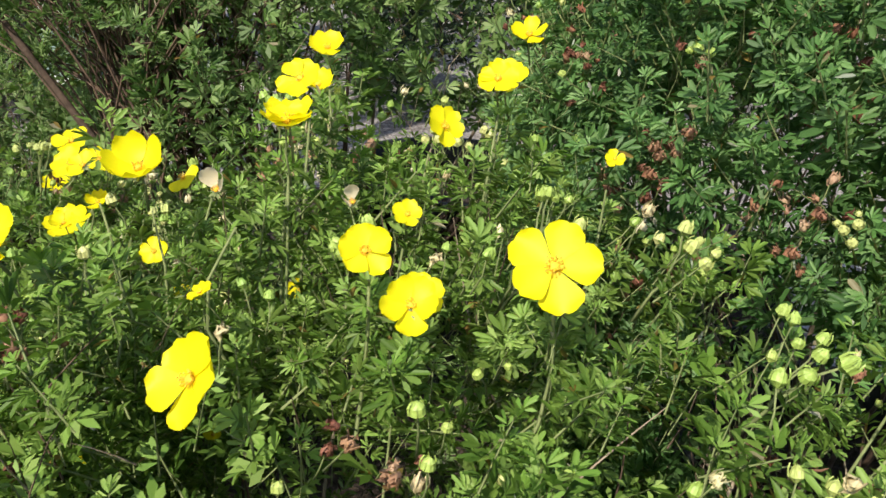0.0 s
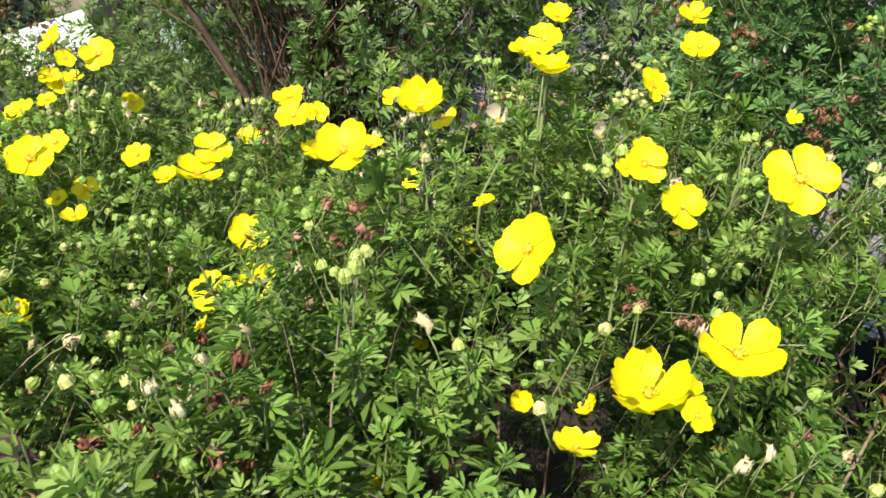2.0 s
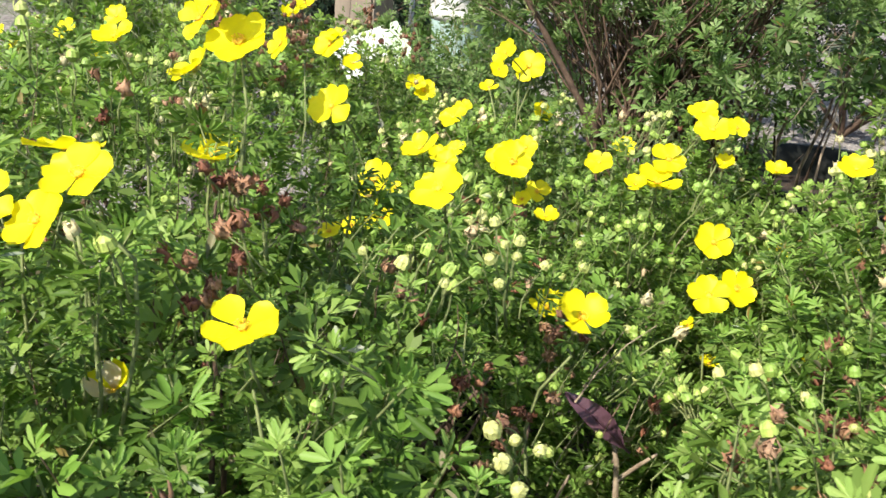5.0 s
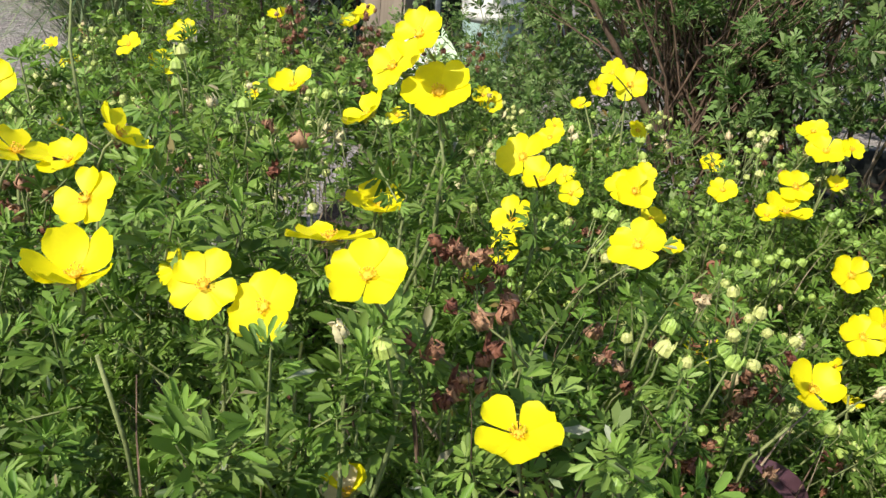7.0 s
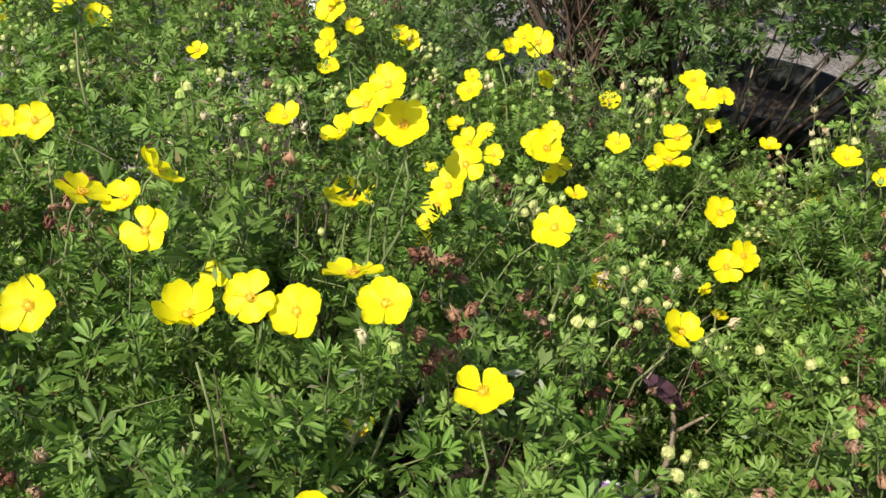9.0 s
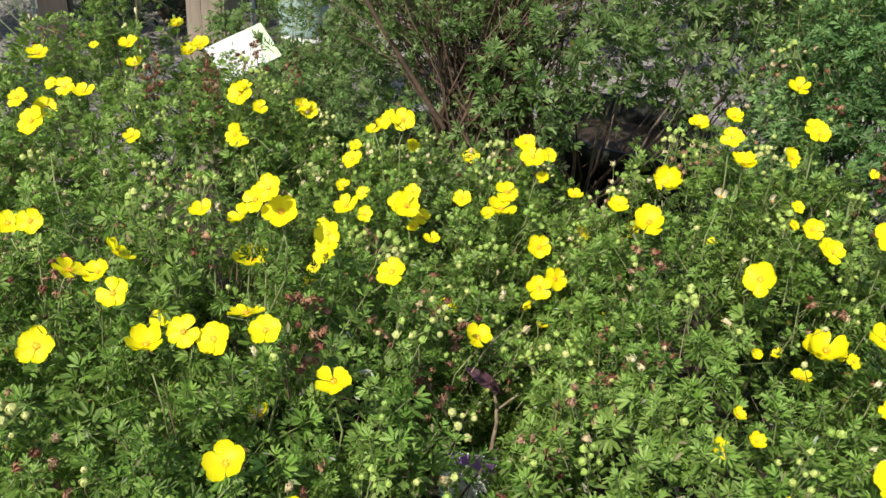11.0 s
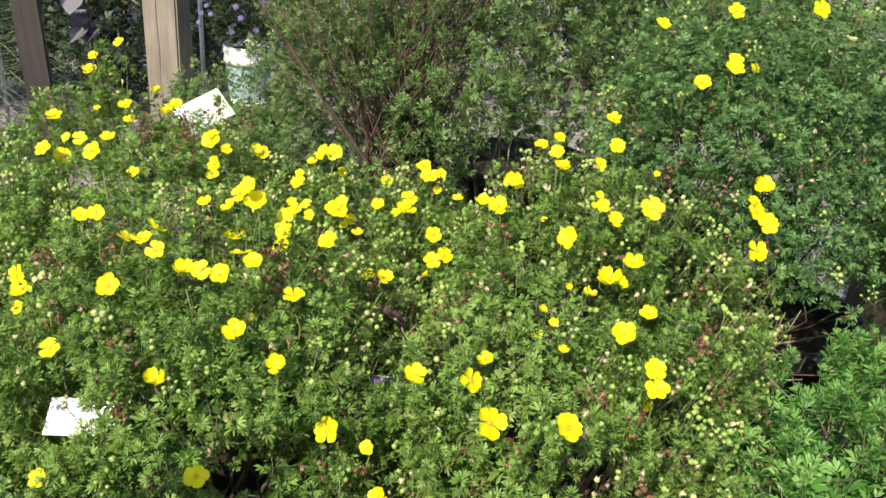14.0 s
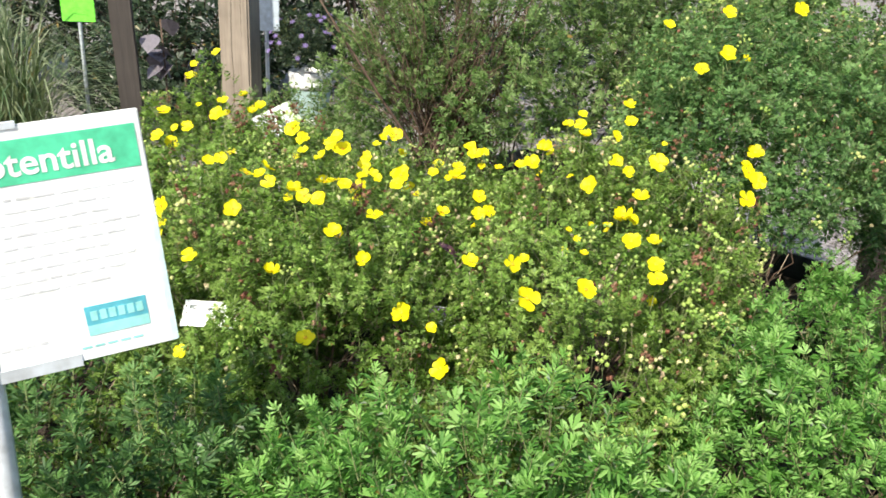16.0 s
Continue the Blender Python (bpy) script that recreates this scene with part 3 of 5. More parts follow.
def bloom(d, x, y, z, az=None, el=None, size=1.0, cup=None, lost=0):
    """An open flower at a place on a plant. az, el: the way its face looks (az 0 = +x, -90 = towards the path)."""
    az = FR.normal(-92, 28) if az is None else az
    el = min(88, FR.normal(60, 14)) if el is None else el
    cup = FR.choice([0.15, 0.55, 0.55, 1.0]) if cup is None else cup
    a, e = radians(az), radians(el)
    way = Vector((math.cos(a) * math.cos(e), math.sin(a) * math.cos(e), math.sin(e)))
    f = new("flower", CALYX[int(FR.integers(3))])
    f.parent = d["ob"]
    f.matrix_basis = Matrix.Translation((x - d["x"], y - d["y"], z)) @ turn_to(way, FR.uniform(0, 6.28)) @ Matrix.Scale(size * FR.uniform(0.76, 0.87), 4)
    for k in range(5 - lost):
        p = new("petal", PETALS[cup][int(FR.integers(4))])
        p.parent = f
        p.matrix_basis = Matrix.Translation((0, 0, 0.0004 * (k % 3))) @ Matrix.Rotation(2 * math.pi * k / 5 + FR.normal(0, 0.09), 4, "Z") @ Matrix.Rotation(FR.normal(0.06, 0.11), 4, "X") @ Matrix.Diagonal((FR.uniform(0.96, 1.14), FR.uniform(0.90, 1.05), 1.0, 1.0))
    FLOWERS.append((np.array((x, y, z)), 0.019 * size))
    lead = Vector((x, y, z)) - way * 0.012 - Vector((0, 0, 0.006))
    d["extra"].append(Matrix.Translation(lead - Vector((d["x"], d["y"], 0))) @ turn_to(way * 0.55 + Vector((0, 0, 0.75)), FR.uniform(0, 6)) @ Matrix.Scale(0.95, 4) @ Matrix.Translation((0, 0, -0.045)))
    r = Vector(((x - d["x"]) / d["rx"], (y - d["y"]) / d["ry"], (z - d["z"]) / d["rz"]))
    d["heads"].append((*r.normalized(), min(1.32, max(0.8, (r.length - 0.014 / d["rz"]) / 1.04))))
    if r.length > 1.1:
        foot = Vector((d["x"], d["y"], d["z"])) + Vector((r.x * d["rx"], r.y * d["ry"], r.z * d["rz"])) * (0.96 / r.length)
        tip = lead - way * 0.01
        foot = foot.lerp(tip - Vector((0, 0, 0.10)), 0.6)
        side = Vector(FR.normal(0, 0.008, 3))
        pts = [foot.lerp(tip, k / 3) + side * math.sin(math.pi * k / 3) - Vector((d["x"], d["y"], 0)) for k in range(4)]
        stalk = part("stalk", tube(bmesh.new(), pts, [0.0011, 0.0010, 0.0009, 0.0007], 4), STALK, d["ob"])
        for k in range(1, 5 + int((r.length - 1.0) * 36)):
            u = 1 - (0.010 + k * 0.010) / max(0.03, (tip - foot).length)
            if u < -0.2:
                break
            d["extra"].append(Matrix.Translation(foot.lerp(tip, u) + Vector(FR.normal(0, 0.014, 3)) - Vector((d["x"], d["y"], 0.008))) @ turn_to(Vector((0, 0, 0.8)) + Vector(FR.normal(0, 0.45, 3)), FR.uniform(0, 6)) @ Matrix.Scale(0.9, 4) @ Matrix.Translation((0, 0, -0.03)))
    s = new("flower_centre", STAMENS[int(FR.integers(2))])
    s.parent = f
    s.matrix_basis = Matrix.Scale(0.8, 4)
    return f


def bud_mesh(rng, kind, mat):
    """A head of broad sepals curled round a core: closed like a bud, or open, crumpled and dry."""
    bm = bmesh.new()
    r = 0.0044
    closed = kind == "closed"
    for k in range(8 if closed else 10):
        a = k * 2 * math.pi / 5 + (0.63 if k >= 5 else 0.0) + (0 if closed else rng.uniform(-0.4, 0.4))
        out, side = Vector((math.cos(a), math.sin(a), 0)), Vector((-math.sin(a), math.cos(a), 0))
        big = (1.0 if k < 5 else 1.12) if closed else rng.uniform(0.55, 1.2)
        curl = (0.10 if k < 5 else rng.uniform(0.3, 0.9)) if closed else rng.uniform(0.0, 1.3)
        wide = (0.54 if k < 5 else 0.3) if closed else rng.uniform(0.3, 0.55)
        path = [(0.25, -0.95, 0.4), (0.95, -0.35, 0.95), (0.75 + 0.3 * curl, 0.5, 0.75), (curl, 1.08, 0.04)]
        rows = []
        for u, h, w in path:
            mid = out * u * r * big + Vector((0, 0, h * r * big))
            if not closed:
                mid += Vector(rng.normal(0, 0.0011, 3))
            rows.append([bm.verts.new(mid + side * s * w * wide * r - out * abs(s) * 0.16 * r) for s in (-1, 0, 1)])
        for p, q in zip(rows, rows[1:]):
            for s in (0, 1):
                f = bm.faces.new((p[s], p[s + 1], q[s + 1], q[s]))
                f.smooth = not closed
    bmesh.ops.create_icosphere(bm, subdivisions=1, radius=r * (0.8 if closed else 0.42))
    heads = len(bm.faces)
    tube(bm, [(0, 0, -0.004), (0.001, 0.002, -0.015), (-0.001, 0.001, -0.03)], [0.0006, 0.0006, 0.0008], 4)
    for i, f in enumerate(bm.faces):
        f.material_index = int(i >= heads)
    me = bpy.data.meshes.new("bud" if closed else "seed_head")
    bm.to_mesh(me)
    bm.free()
    me.materials.append(mat)
    me.materials.append(STALK)
    return me


BUDS = [bud_mesh(PR, "closed", BUD) for _ in range(3)]
SPENT = [bud_mesh(PR, "open", BUD_TAN), bud_mesh(PR, "open", BUD_TAN), bud_mesh(PR, "closed", BUD)]
SEEDS = [bud_mesh(PR, "open", DRY) for _ in range(4)]


def bunch_mesh(rng):
    """A corymb: five to seven buds on stalks that fan out from one twig."""
    bm = bmesh.new()
    bm.from_mesh(BUDS[0])
    single = [v.co.copy() for v in bm.verts], [([v.index for v in f.verts], f.material_index) for f in bm.faces]
    bm.free()
    bm = bmesh.new()
    for k in range(int(rng.integers(5, 8))):
        a, r = k * 2.4, 0.004 + 0.003 * k * rng.uniform(0.7, 1.1)
        at = Vector((math.cos(a) * r, math.sin(a) * r, 0.004 - 0.1 * r + rng.uniform(-0.004, 0.004)))
        m = Matrix.Translation(at) @ turn_to((at.x * 30, at.y * 30, 1.0), a) @ Matrix.Scale(rng.uniform(0.5, 0.95), 4)
        vs = [bm.verts.new(m @ c) for c in single[0]]
        for f, slot in single[1]:
            bm.faces.new([vs[i] for i in f]).material_index = slot
    heads = len(bm.faces)
    tube(bm, [(0, 0, -0.016), (0.001, 0.002, -0.03), (-0.001, 0.001, -0.05)], [0.0008, 0.0009, 0.001], 4)
    for i, f in enumerate(bm.faces):
        if i >= heads:
            f.material_index = 1
    me = bpy.data.meshes.new("bud_sprig")
    bm.to_mesh(me)
    bm.free()
    me.materials.append(BUD)
    me.materials.append(STALK)
    return me


BUNCHES = [bunch_mesh(PR) for _ in range(4)]


def cluster(d, p, n, meshes, count, spread, size=1.0):
    rng = d["rng"]
    p = settle(d, p)
    for _ in range(count):
        q = Vector(p) + Vector((rng.normal(0, spread), rng.normal(0, spread), rng.normal(0, spread * (1.5 if meshes is SEEDS else 1.0))))
        if hides(np.array(q)):
            continue
        q -= Vector((d["x"], d["y"], 0))
        o = new("seed_head" if meshes is SEEDS else "bud", meshes[int(rng.integers(len(meshes)))])
        o.parent = d["ob"]
        axis = Vector(n) + Vector((0, 0, 0.7)) + Vector(rng.normal(0, 0.35, 3))
        o.matrix_basis = Matrix.Translation(q) @ turn_to(axis, rng.uniform(0, 6)) @ Matrix.Scale(size * rng.uniform(0.5, 0.85), 4)


def plain(p):
    """Whether p lies on the leafy shoulder that bears next to no buds."""
    return (p[0] - 0.19) ** 2 + (p[1] - 0.38) ** 2 + (p[2] - 0.75) ** 2 < 0.085 ** 2 and p[0] > 0.145


def bud_up(d, buds, spent, seeds):
    """Clusters of buds, fading heads and dry heads on the outside of a plant."""
    rng = d["rng"]
    left = buds // 6
    while left > 0:
        p, n = dome_point(rng, d, (0.1, 1.0), rng.uniform(-0.07, -0.01))
        if inside(p, d, 0.97) or hides(p) or hollow(p) or plain(p):
            continue
        left -= 1
        o = new("bud_sprig", BUNCHES[int(rng.integers(4))])
        o.parent = d["ob"]
        o.matrix_basis = Matrix.Translation(Vector(p) - Vector((d["x"], d["y"], 0))) @ turn_to(Vector(n) * 0.6 + Vector((0, 0, 0.8)) + Vector(rng.normal(0, 0.25, 3)), rng.uniform(0, 6)) @ Matrix.Scale(rng.uniform(0.75, 1.05), 4)
    for meshes, many, most in ((BUDS, buds // 2, 4), (SPENT, spent, 3), (SEEDS, seeds, 9)):
        left = many
        while left > 0:
            p, n = dome_point(rng, d, (0.15, 1.0), rng.uniform(-0.06, 0.0) if meshes is not SEEDS else rng.uniform(-0.04, 0.05))
            if inside(p, d, 0.97) or hides(p) or hollow(p) or plain(p) or max(abs(p[0] - 0.1), abs(p[1] - 0.12)) < 0.06:
                continue
            k = min(left, int(rng.integers(1, most + 1)))
            cluster(d, p, n, meshes, k, 0.009 if meshes is not SEEDS else 0.010)
            left -= k


# ---- ground ----
bm = bmesh.new()
bmesh.ops.create_grid(bm, x_segments=60, y_segments=60, size=60.0)
for v in bm.verts:
    v.co.z = 0.01 * noise.noise(v.co * 0.6)
ground = part("ground", bm, GRAVEL, None)
tagged(ground, "pale brown gravel yard with fine stones", "ground", "", "structure")

# dark brown sheet over the gravel, reaching back past the shrubs
bm = bmesh.new()
bmesh.ops.create_grid(bm, x_segments=70, y_segments=60, size=1.0)
for v in bm.verts:
    edge = 1.0 - max(abs(v.co.x), abs(v.co.y)) ** 6
    wob = noise.noise(Vector((v.co.x * 3, v.co.y * 3, 0)))
    far = max(0.0, min(1.0, (v.co.y - 0.15) / 0.3))
    v.co = Vector((-0.1 + 0.05 * far + v.co.x * (1.5 - (0.6 if v.co.x > 0 else 0.2) * far + 0.12 * wob), 0.9 + v.co.y * (1.75 + 0.12 * wob), 0.012 + 0.035 * edge + 0.012 * noise.noise(v.co * 14)))
bed = part("planting_bed", bm, SOIL, None)
tagged(bed, "dark brown ground under and behind the shrubs", "mulch", "", "structure")

# ---- shrubs ----
P1 = shrub("potentilla_shrub", -0.54, 0.12, 0.42, 0.33, 0.30, 0.335, LEAF, 1, "bushy green shrub with yellow five-petalled flowers and pale buds", (-0.45, 0.0))
P2 = shrub("potentilla_shrub", -0.39, 0.49, 0.38, 0.27, 0.27, 0.275, LEAF, 2, "low green shrub crowded with small yellow flowers", (-0.3, 0.3))
P3 = shrub("potentilla_shrub", -0.045, 0.25, 0.42, 0.265, 0.44, 0.345, LEAF, 3, "wide green shrub with yellow flowers, buds and reddish dry heads", (-0.03, 0.15))
P4 = shrub("potentilla_shrub", -0.92, 0.74, 0.38, 0.41, 0.36, 0.335, LEAF, 4, "rounded yellow-flowering green shrub near timber posts", (-0.85, 0.5))
P12 = shrub("low_shrub", -0.60, 1.08, 0.34, 0.25, 0.24, 0.29, LEAF_GREY, 12, "low green leafy shrub beside a white tag", (-0.6, 0.9))
P5 = shrub("potentilla_shrub", 0.41, 0.80, 0.55, 0.365, 0.45, 0.48, LEAF_DEEP, 5, "tall dark green shrub with few yellow flowers", (0.3, 0.5))
P6 = shrub("background_shrub", -0.12, 1.30, 0.62, 0.58, 0.42, 0.60, LEAF_GREY, 6, "tall flowerless green shrub with brown bare twigs", (-0.3, 0.9))
P7 = shrub("front_shrub", 0.40, -0.02, 0.33, 0.44, 0.40, 0.31, LEAF_BRIGHT, 7, "bright green leafy shrub with no flowers", (0.2, -0.2))
P8 = shrub("front_shrub", -0.24, -0.40, 0.395, 0.28, 0.24, 0.30, LEAF_BRIGHT, 8, "bright green leafy shrub with soft new shoots", (-0.2, -0.3))
P9 = shrub("front_shrub", -0.74, -0.30, 0.33, 0.30, 0.23, 0.26, LEAF_DEEP, 9, "low dark green leafy shrub beside a sign", (-0.6, -0.3))
P13 = shrub("front_shrub", 0.82, 0.24, 0.31, 0.34, 0.34, 0.29, LEAF_BRIGHT, 13, "bright green leafy shrub with no flowers", (0.6, 0.1))
P14 = shrub("low_shrub", -0.86, 1.64, 0.31, 0.27, 0.18, 0.34, LEAF_GREY, 14, "low grey-green shrub in front of a white pot", (-0.8, 1.4))
P10 = shrub("side_shrub", -1.08, 0.18, 0.36, 0.26, 0.30, 0.28, LEAF, 10, "green leafy shrub at the edge of the group", (-0.9, 0.0))
P11 = shrub("background_shrub", 0.46, 1.45, 0.62, 0.37, 0.36, 0.58, LEAF_GREY, 11, "tall green shrub behind flowering ones", (0.5, 1.1))

bloom(P2, -0.262, 0.449, 0.673, az=-80, el=40, cup=0.15, size=1.02)
bloom(P2, -0.261, 0.371, 0.662, az=-90, el=52, cup=0.15, size=0.97)
bloom(P2, -0.242, 0.405, 0.657, az=-60, el=46, cup=0.15, size=0.94)
bloom(P1, -0.325, 0.159, 0.731, az=-70, el=64, cup=0.55, size=0.83)
bloom(P3, -0.066, 0.259, 0.766, az=-130, el=34, cup=0.15, size=1.16)
bloom(P2, -0.307, 0.499, 0.717, size=1.1, az=-80, el=52, cup=0.15)
bloom(P2, -0.424, 0.447, 0.709, size=1.15, az=-70, el=52, cup=0.15)
bloom(P2, -0.275, 0.613, 0.720, size=1.25, az=-110, el=52, cup=0.15)
bloom(P3, -0.168, 0.315, 0.785, az=-100, el=58, cup=0.55, size=1.06)
bloom(P1, -0.407, 0.189, 0.769, size=1, az=-110, el=58, cup=0.15)
bloom(P2, -0.451, 0.613, 0.754, az=-90, el=34, cup=0.15, size=1.25)
bloom(P1, -0.428, 0.034, 0.762, az=-100, el=76, cup=0.15, size=0.94)
bloom(P1, -0.542, 0.044, 0.784, az=-90, el=46, cup=0.15, size=0.91)
bloom(P1, -0.471, 0.011, 0.817, az=-90, el=58, cup=0.15, size=0.88)
bloom(P1, -0.656, 0.041, 0.757, az=-80, el=40, cup=0.15, size=1.01)
bloom(P1, -0.602, 0.063, 0.798, az=-100, el=40, cup=0.15, size=0.89)
bloom(P1, -0.497, 0.155, 0.834, az=-90, el=52, cup=0.15, size=1.1)
bloom(P2, -0.513, 0.584, 0.701, size=0.95, az=-110, el=52, cup=0.15)
bloom(P1, -0.545, -0.014, 0.812, az=-90, el=76, cup=1, size=0.87)
bloom(P1, -0.533, 0.190, 0.765, az=-90, el=82, cup=0.55, size=1.07)
bloom(P2, -0.360, 0.483, 0.710, size=0.84, az=-100, el=58, cup=0.15)
bloom(P4, -0.651, 0.880, 0.659, size=1, az=-80, el=52, cup=0.15)
bloom(P4, -0.809, 0.578, 0.703, size=0.87, az=-90, el=58, cup=0.15)
bloom(P4, -0.692, 0.670, 0.675, size=0.99, az=-90, el=58, cup=0.15)
bloom(P3, 0.060, 0.300, 0.804, az=-100, el=40, cup=0.15, size=1.25)
bloom(P3, 0.005, 0.148, 0.782, az=-100, el=70, cup=0.55, size=1.03)
bloom(P3, -0.013, 0.311, 0.799, az=-90, el=40, cup=0.15, size=0.85)
bloom(P3, -0.128, 0.435, 0.779, az=-110, el=46, lost=2, size=0.7, cup=0.15)
bloom(P3, 0.036, 0.490, 0.835, size=0.9, az=-100, el=52, cup=0.15)
bloom(P5, 0.060, 0.668, 0.835, size=1.01, az=-110, el=64, cup=0.55)
bloom(P4, -0.913, 0.843, 0.877, size=0.78, az=-110, el=46, cup=0.15)
bloom(P4, -0.984, 0.861, 0.812, size=1.05, az=-100, el=64, cup=0.55)
bloom(P5, 0.178, 0.566, 0.937, size=1.06, az=-100, el=46, cup=0.15)
bloom(P5, 0.291, 0.487, 0.787, size=1.25, az=-100, el=46, cup=0.15)
bloom(P5, 0.246, 0.670, 1.043, size=1.02, az=-80, el=40, cup=0.15)
bloom(P1, -0.714, -0.009, 0.693, size=1, az=-90, el=58, cup=0.15)
bloom(P1, -0.501, -0.157, 0.638, size=0.9, az=-90, el=52, cup=0.15)
bloom(P1, -0.371, -0.076, 0.648, size=1.19, az=-130, el=40, cup=0.15)
bloom(P3, -0.190, -0.116, 0.702, size=1.25, az=-50, el=34, cup=0.15)
bloom(P3, -0.118, -0.185, 0.750, az=-60, el=52, cup=0.15, size=1.18)
bloom(P3, -0.027, 0.012, 0.751, size=1.08, az=-110, el=58, cup=0.15)
bloom(P3, -0.274, -0.099, 0.746, az=-90, el=64, cup=0.55, size=0.92)
bloom(P4, -0.994, 0.634, 0.717, size=1.15, az=-110, el=46, cup=0.15)
bloom(P4, -0.974, 0.665, 0.694, size=1.25, az=-70, el=46, cup=0.15)
bloom(P4, -0.701, 0.727, 0.735, size=0.82, az=-110, el=70, cup=0.55)
bloom(P1, -0.432, -0.063, 0.724, size=0.8, az=-90, el=64, cup=1)
bloom(P5, 0.221, 0.543, 0.970, size=1.2, az=-80, el=58, cup=0.15)
bloom(P5, 0.395, 0.674, 1.056, size=1.18, az=-70, el=40, cup=0.15)
bloom(P5, 0.128, 0.696, 1.009, size=1.05, az=-80, el=52, cup=0.15)
bloom(P5, 0.266, 0.430, 0.760, size=1.15, az=-60, el=40, cup=0.15)
bloom(P3, 0.280, 0.404, 0.751, size=1.25, az=-90, el=40, cup=0.15)
bloom(P3, 0.234, 0.315, 0.739, size=1.25, az=-60, el=34, cup=0.15)
bloom(P3, 0.041, 0.521, 0.831, size=0.93, az=-100, el=58, cup=0.15)
bloom(P3, -0.062, 0.493, 0.844, size=0.79, az=-90, el=64, cup=0.55)
bloom(P3, -0.069, 0.453, 0.834, size=0.87, az=-100, el=46, cup=0.15)
bloom(P3, 0.008, 0.479, 0.808, size=0.9, az=-60, el=40, cup=0.15)
bloom(P3, 0.009, 0.315, 0.780, size=0.75, az=-80, el=52, cup=0.15)
bloom(P3, -0.140, 0.406, 0.792, size=1.14, az=-100, el=64, cup=1)
bloom(P3, -0.065, 0.409, 0.824, size=0.98, az=-100, el=88, cup=0.55)
bloom(P3, -0.184, 0.416, 0.754, size=0.81, az=-110, el=64, cup=0.55)
bloom(P2, -0.361, 0.754, 0.652, size=1.05, az=-110, el=58, cup=0.15)
bloom(P3, -0.008, 0.211, 0.725, size=1.25, az=-120, el=76, cup=1)
bloom(P3, 0.041, 0.157, 0.702, size=0.92, az=-100, el=64, cup=0.55)
bloom(P3, 0.003, -0.041, 0.736, size=0.96, az=-90, el=58, cup=0.15)
bloom(P3, -0.214, -0.113, 0.752, size=0.98, az=-40, el=34, cup=0.15)
bloom(P2, -0.361, 0.312, 0.657, el=76, cup=0.55, size=0.9, az=-90)
bloom(P1, -0.476, -0.067, 0.767, az=-90, el=64, cup=0.55, size=0.94)
bloom(P1, -0.566, -0.078, 0.703, size=0.94, az=-100, el=82, cup=1)
bloom(P4, -0.876, 0.935, 0.757, size=1.01, az=-90, el=70, cup=0.55)
bloom(P4, -0.824, 0.902, 0.740, size=1.03, az=-90, el=52, cup=0.15)
bloom(P4, -0.864, 0.731, 0.752, size=0.99, az=-100, el=70, cup=0.55)
bloom(P4, -1.009, 0.728, 0.751, size=1.08, az=-90, el=76, cup=0.55)
bloom(P4, -0.924, 0.635, 0.740, size=0.99, az=-90, el=46, cup=0.15)
bloom(P4, -0.971, 0.687, 0.724, size=0.69, az=-110, el=40, cup=0.15)
bloom(P4, -0.676, 0.719, 0.709, size=0.85, az=-60, el=52, cup=0.15)
bloom(P1, -0.696, 0.125, 0.816, az=-70, el=40, cup=0.15, size=0.77)
bloom(P1, -0.719, 0.131, 0.808, az=-60, el=46, cup=0.15, size=0.82)
bloom(P1, -0.783, 0.074, 0.743, size=1.22, az=-130, el=28, cup=0.15)
bloom(P1, -0.639, 0.071, 0.808, az=30, el=64, cup=0.15, size=0.92)
bloom(P1, -0.613, 0.098, 0.812, az=30, el=52, cup=0.55, size=0.99)
bloom(P1, -0.519, 0.044, 0.781, size=0.98, az=-110, el=40, cup=0.15)
bloom(P2, -0.488, 0.408, 0.719, az=-130, el=64, cup=0.55, size=1.14)
bloom(P1, -0.539, 0.183, 0.812, az=-140, el=46, cup=0.55, size=0.89)
bloom(P1, -0.505, 0.148, 0.858, size=0.79, az=-100, el=46, cup=0.15)
bloom(P2, -0.498, 0.651, 0.719, size=0.72, az=-100, el=70, cup=0.55)
bloom(P3, 0.004, -0.059, 0.720, size=0.95, az=-100, el=58, cup=0.15)
bloom(P4, -0.976, 0.867, 0.841, size=0.84, az=-100, el=52, cup=0.15)
bloom(P4, -0.864, 0.716, 0.786, size=1.06, az=-110, el=64, cup=0.55)
bloom(P4, -0.934, 0.753, 0.766, size=0.54, az=-90, el=58, cup=0.15)
bloom(P4, -1.162, 0.711, 0.683, size=0.89, az=-110, el=46, cup=0.15)
bloom(P4, -1.155, 0.734, 0.657, size=1.25, az=-90, el=28, cup=0.15)
bloom(P4, -1.146, 0.695, 0.591, size=0.86, az=-120, el=40, cup=0.15)
bloom(P5, 0.284, 0.625, 0.955, size=0.72, az=-60, el=40, cup=0.15)
bloom(P3, -0.081, 0.567, 0.806, size=0.89, az=-100, el=64, cup=0.55)
bloom(P3, 0.107, 0.485, 0.796, size=0.46, az=-90, el=52, cup=0.15)
bloom(P1, -0.518, 0.156, 0.842, size=0.79, az=-120, el=34, cup=0.15)
bloom(P1, -0.818, 0.145, 0.685, size=1.02, az=-100, el=64, cup=0.55)
bloom(P1, -0.801, 0.099, 0.684, size=0.74, az=-120, el=40, cup=0.15)
bloom(P1, -0.489, 0.027, 0.818, az=140, el=70, cup=0.15, size=0.88)
bloom(P1, -0.325, -0.073, 0.625, size=0.64, az=-100, el=46, cup=0.15)
bloom(P3, 0.008, 0.189, 0.732, size=0.51, az=-70, el=46, cup=0.15)
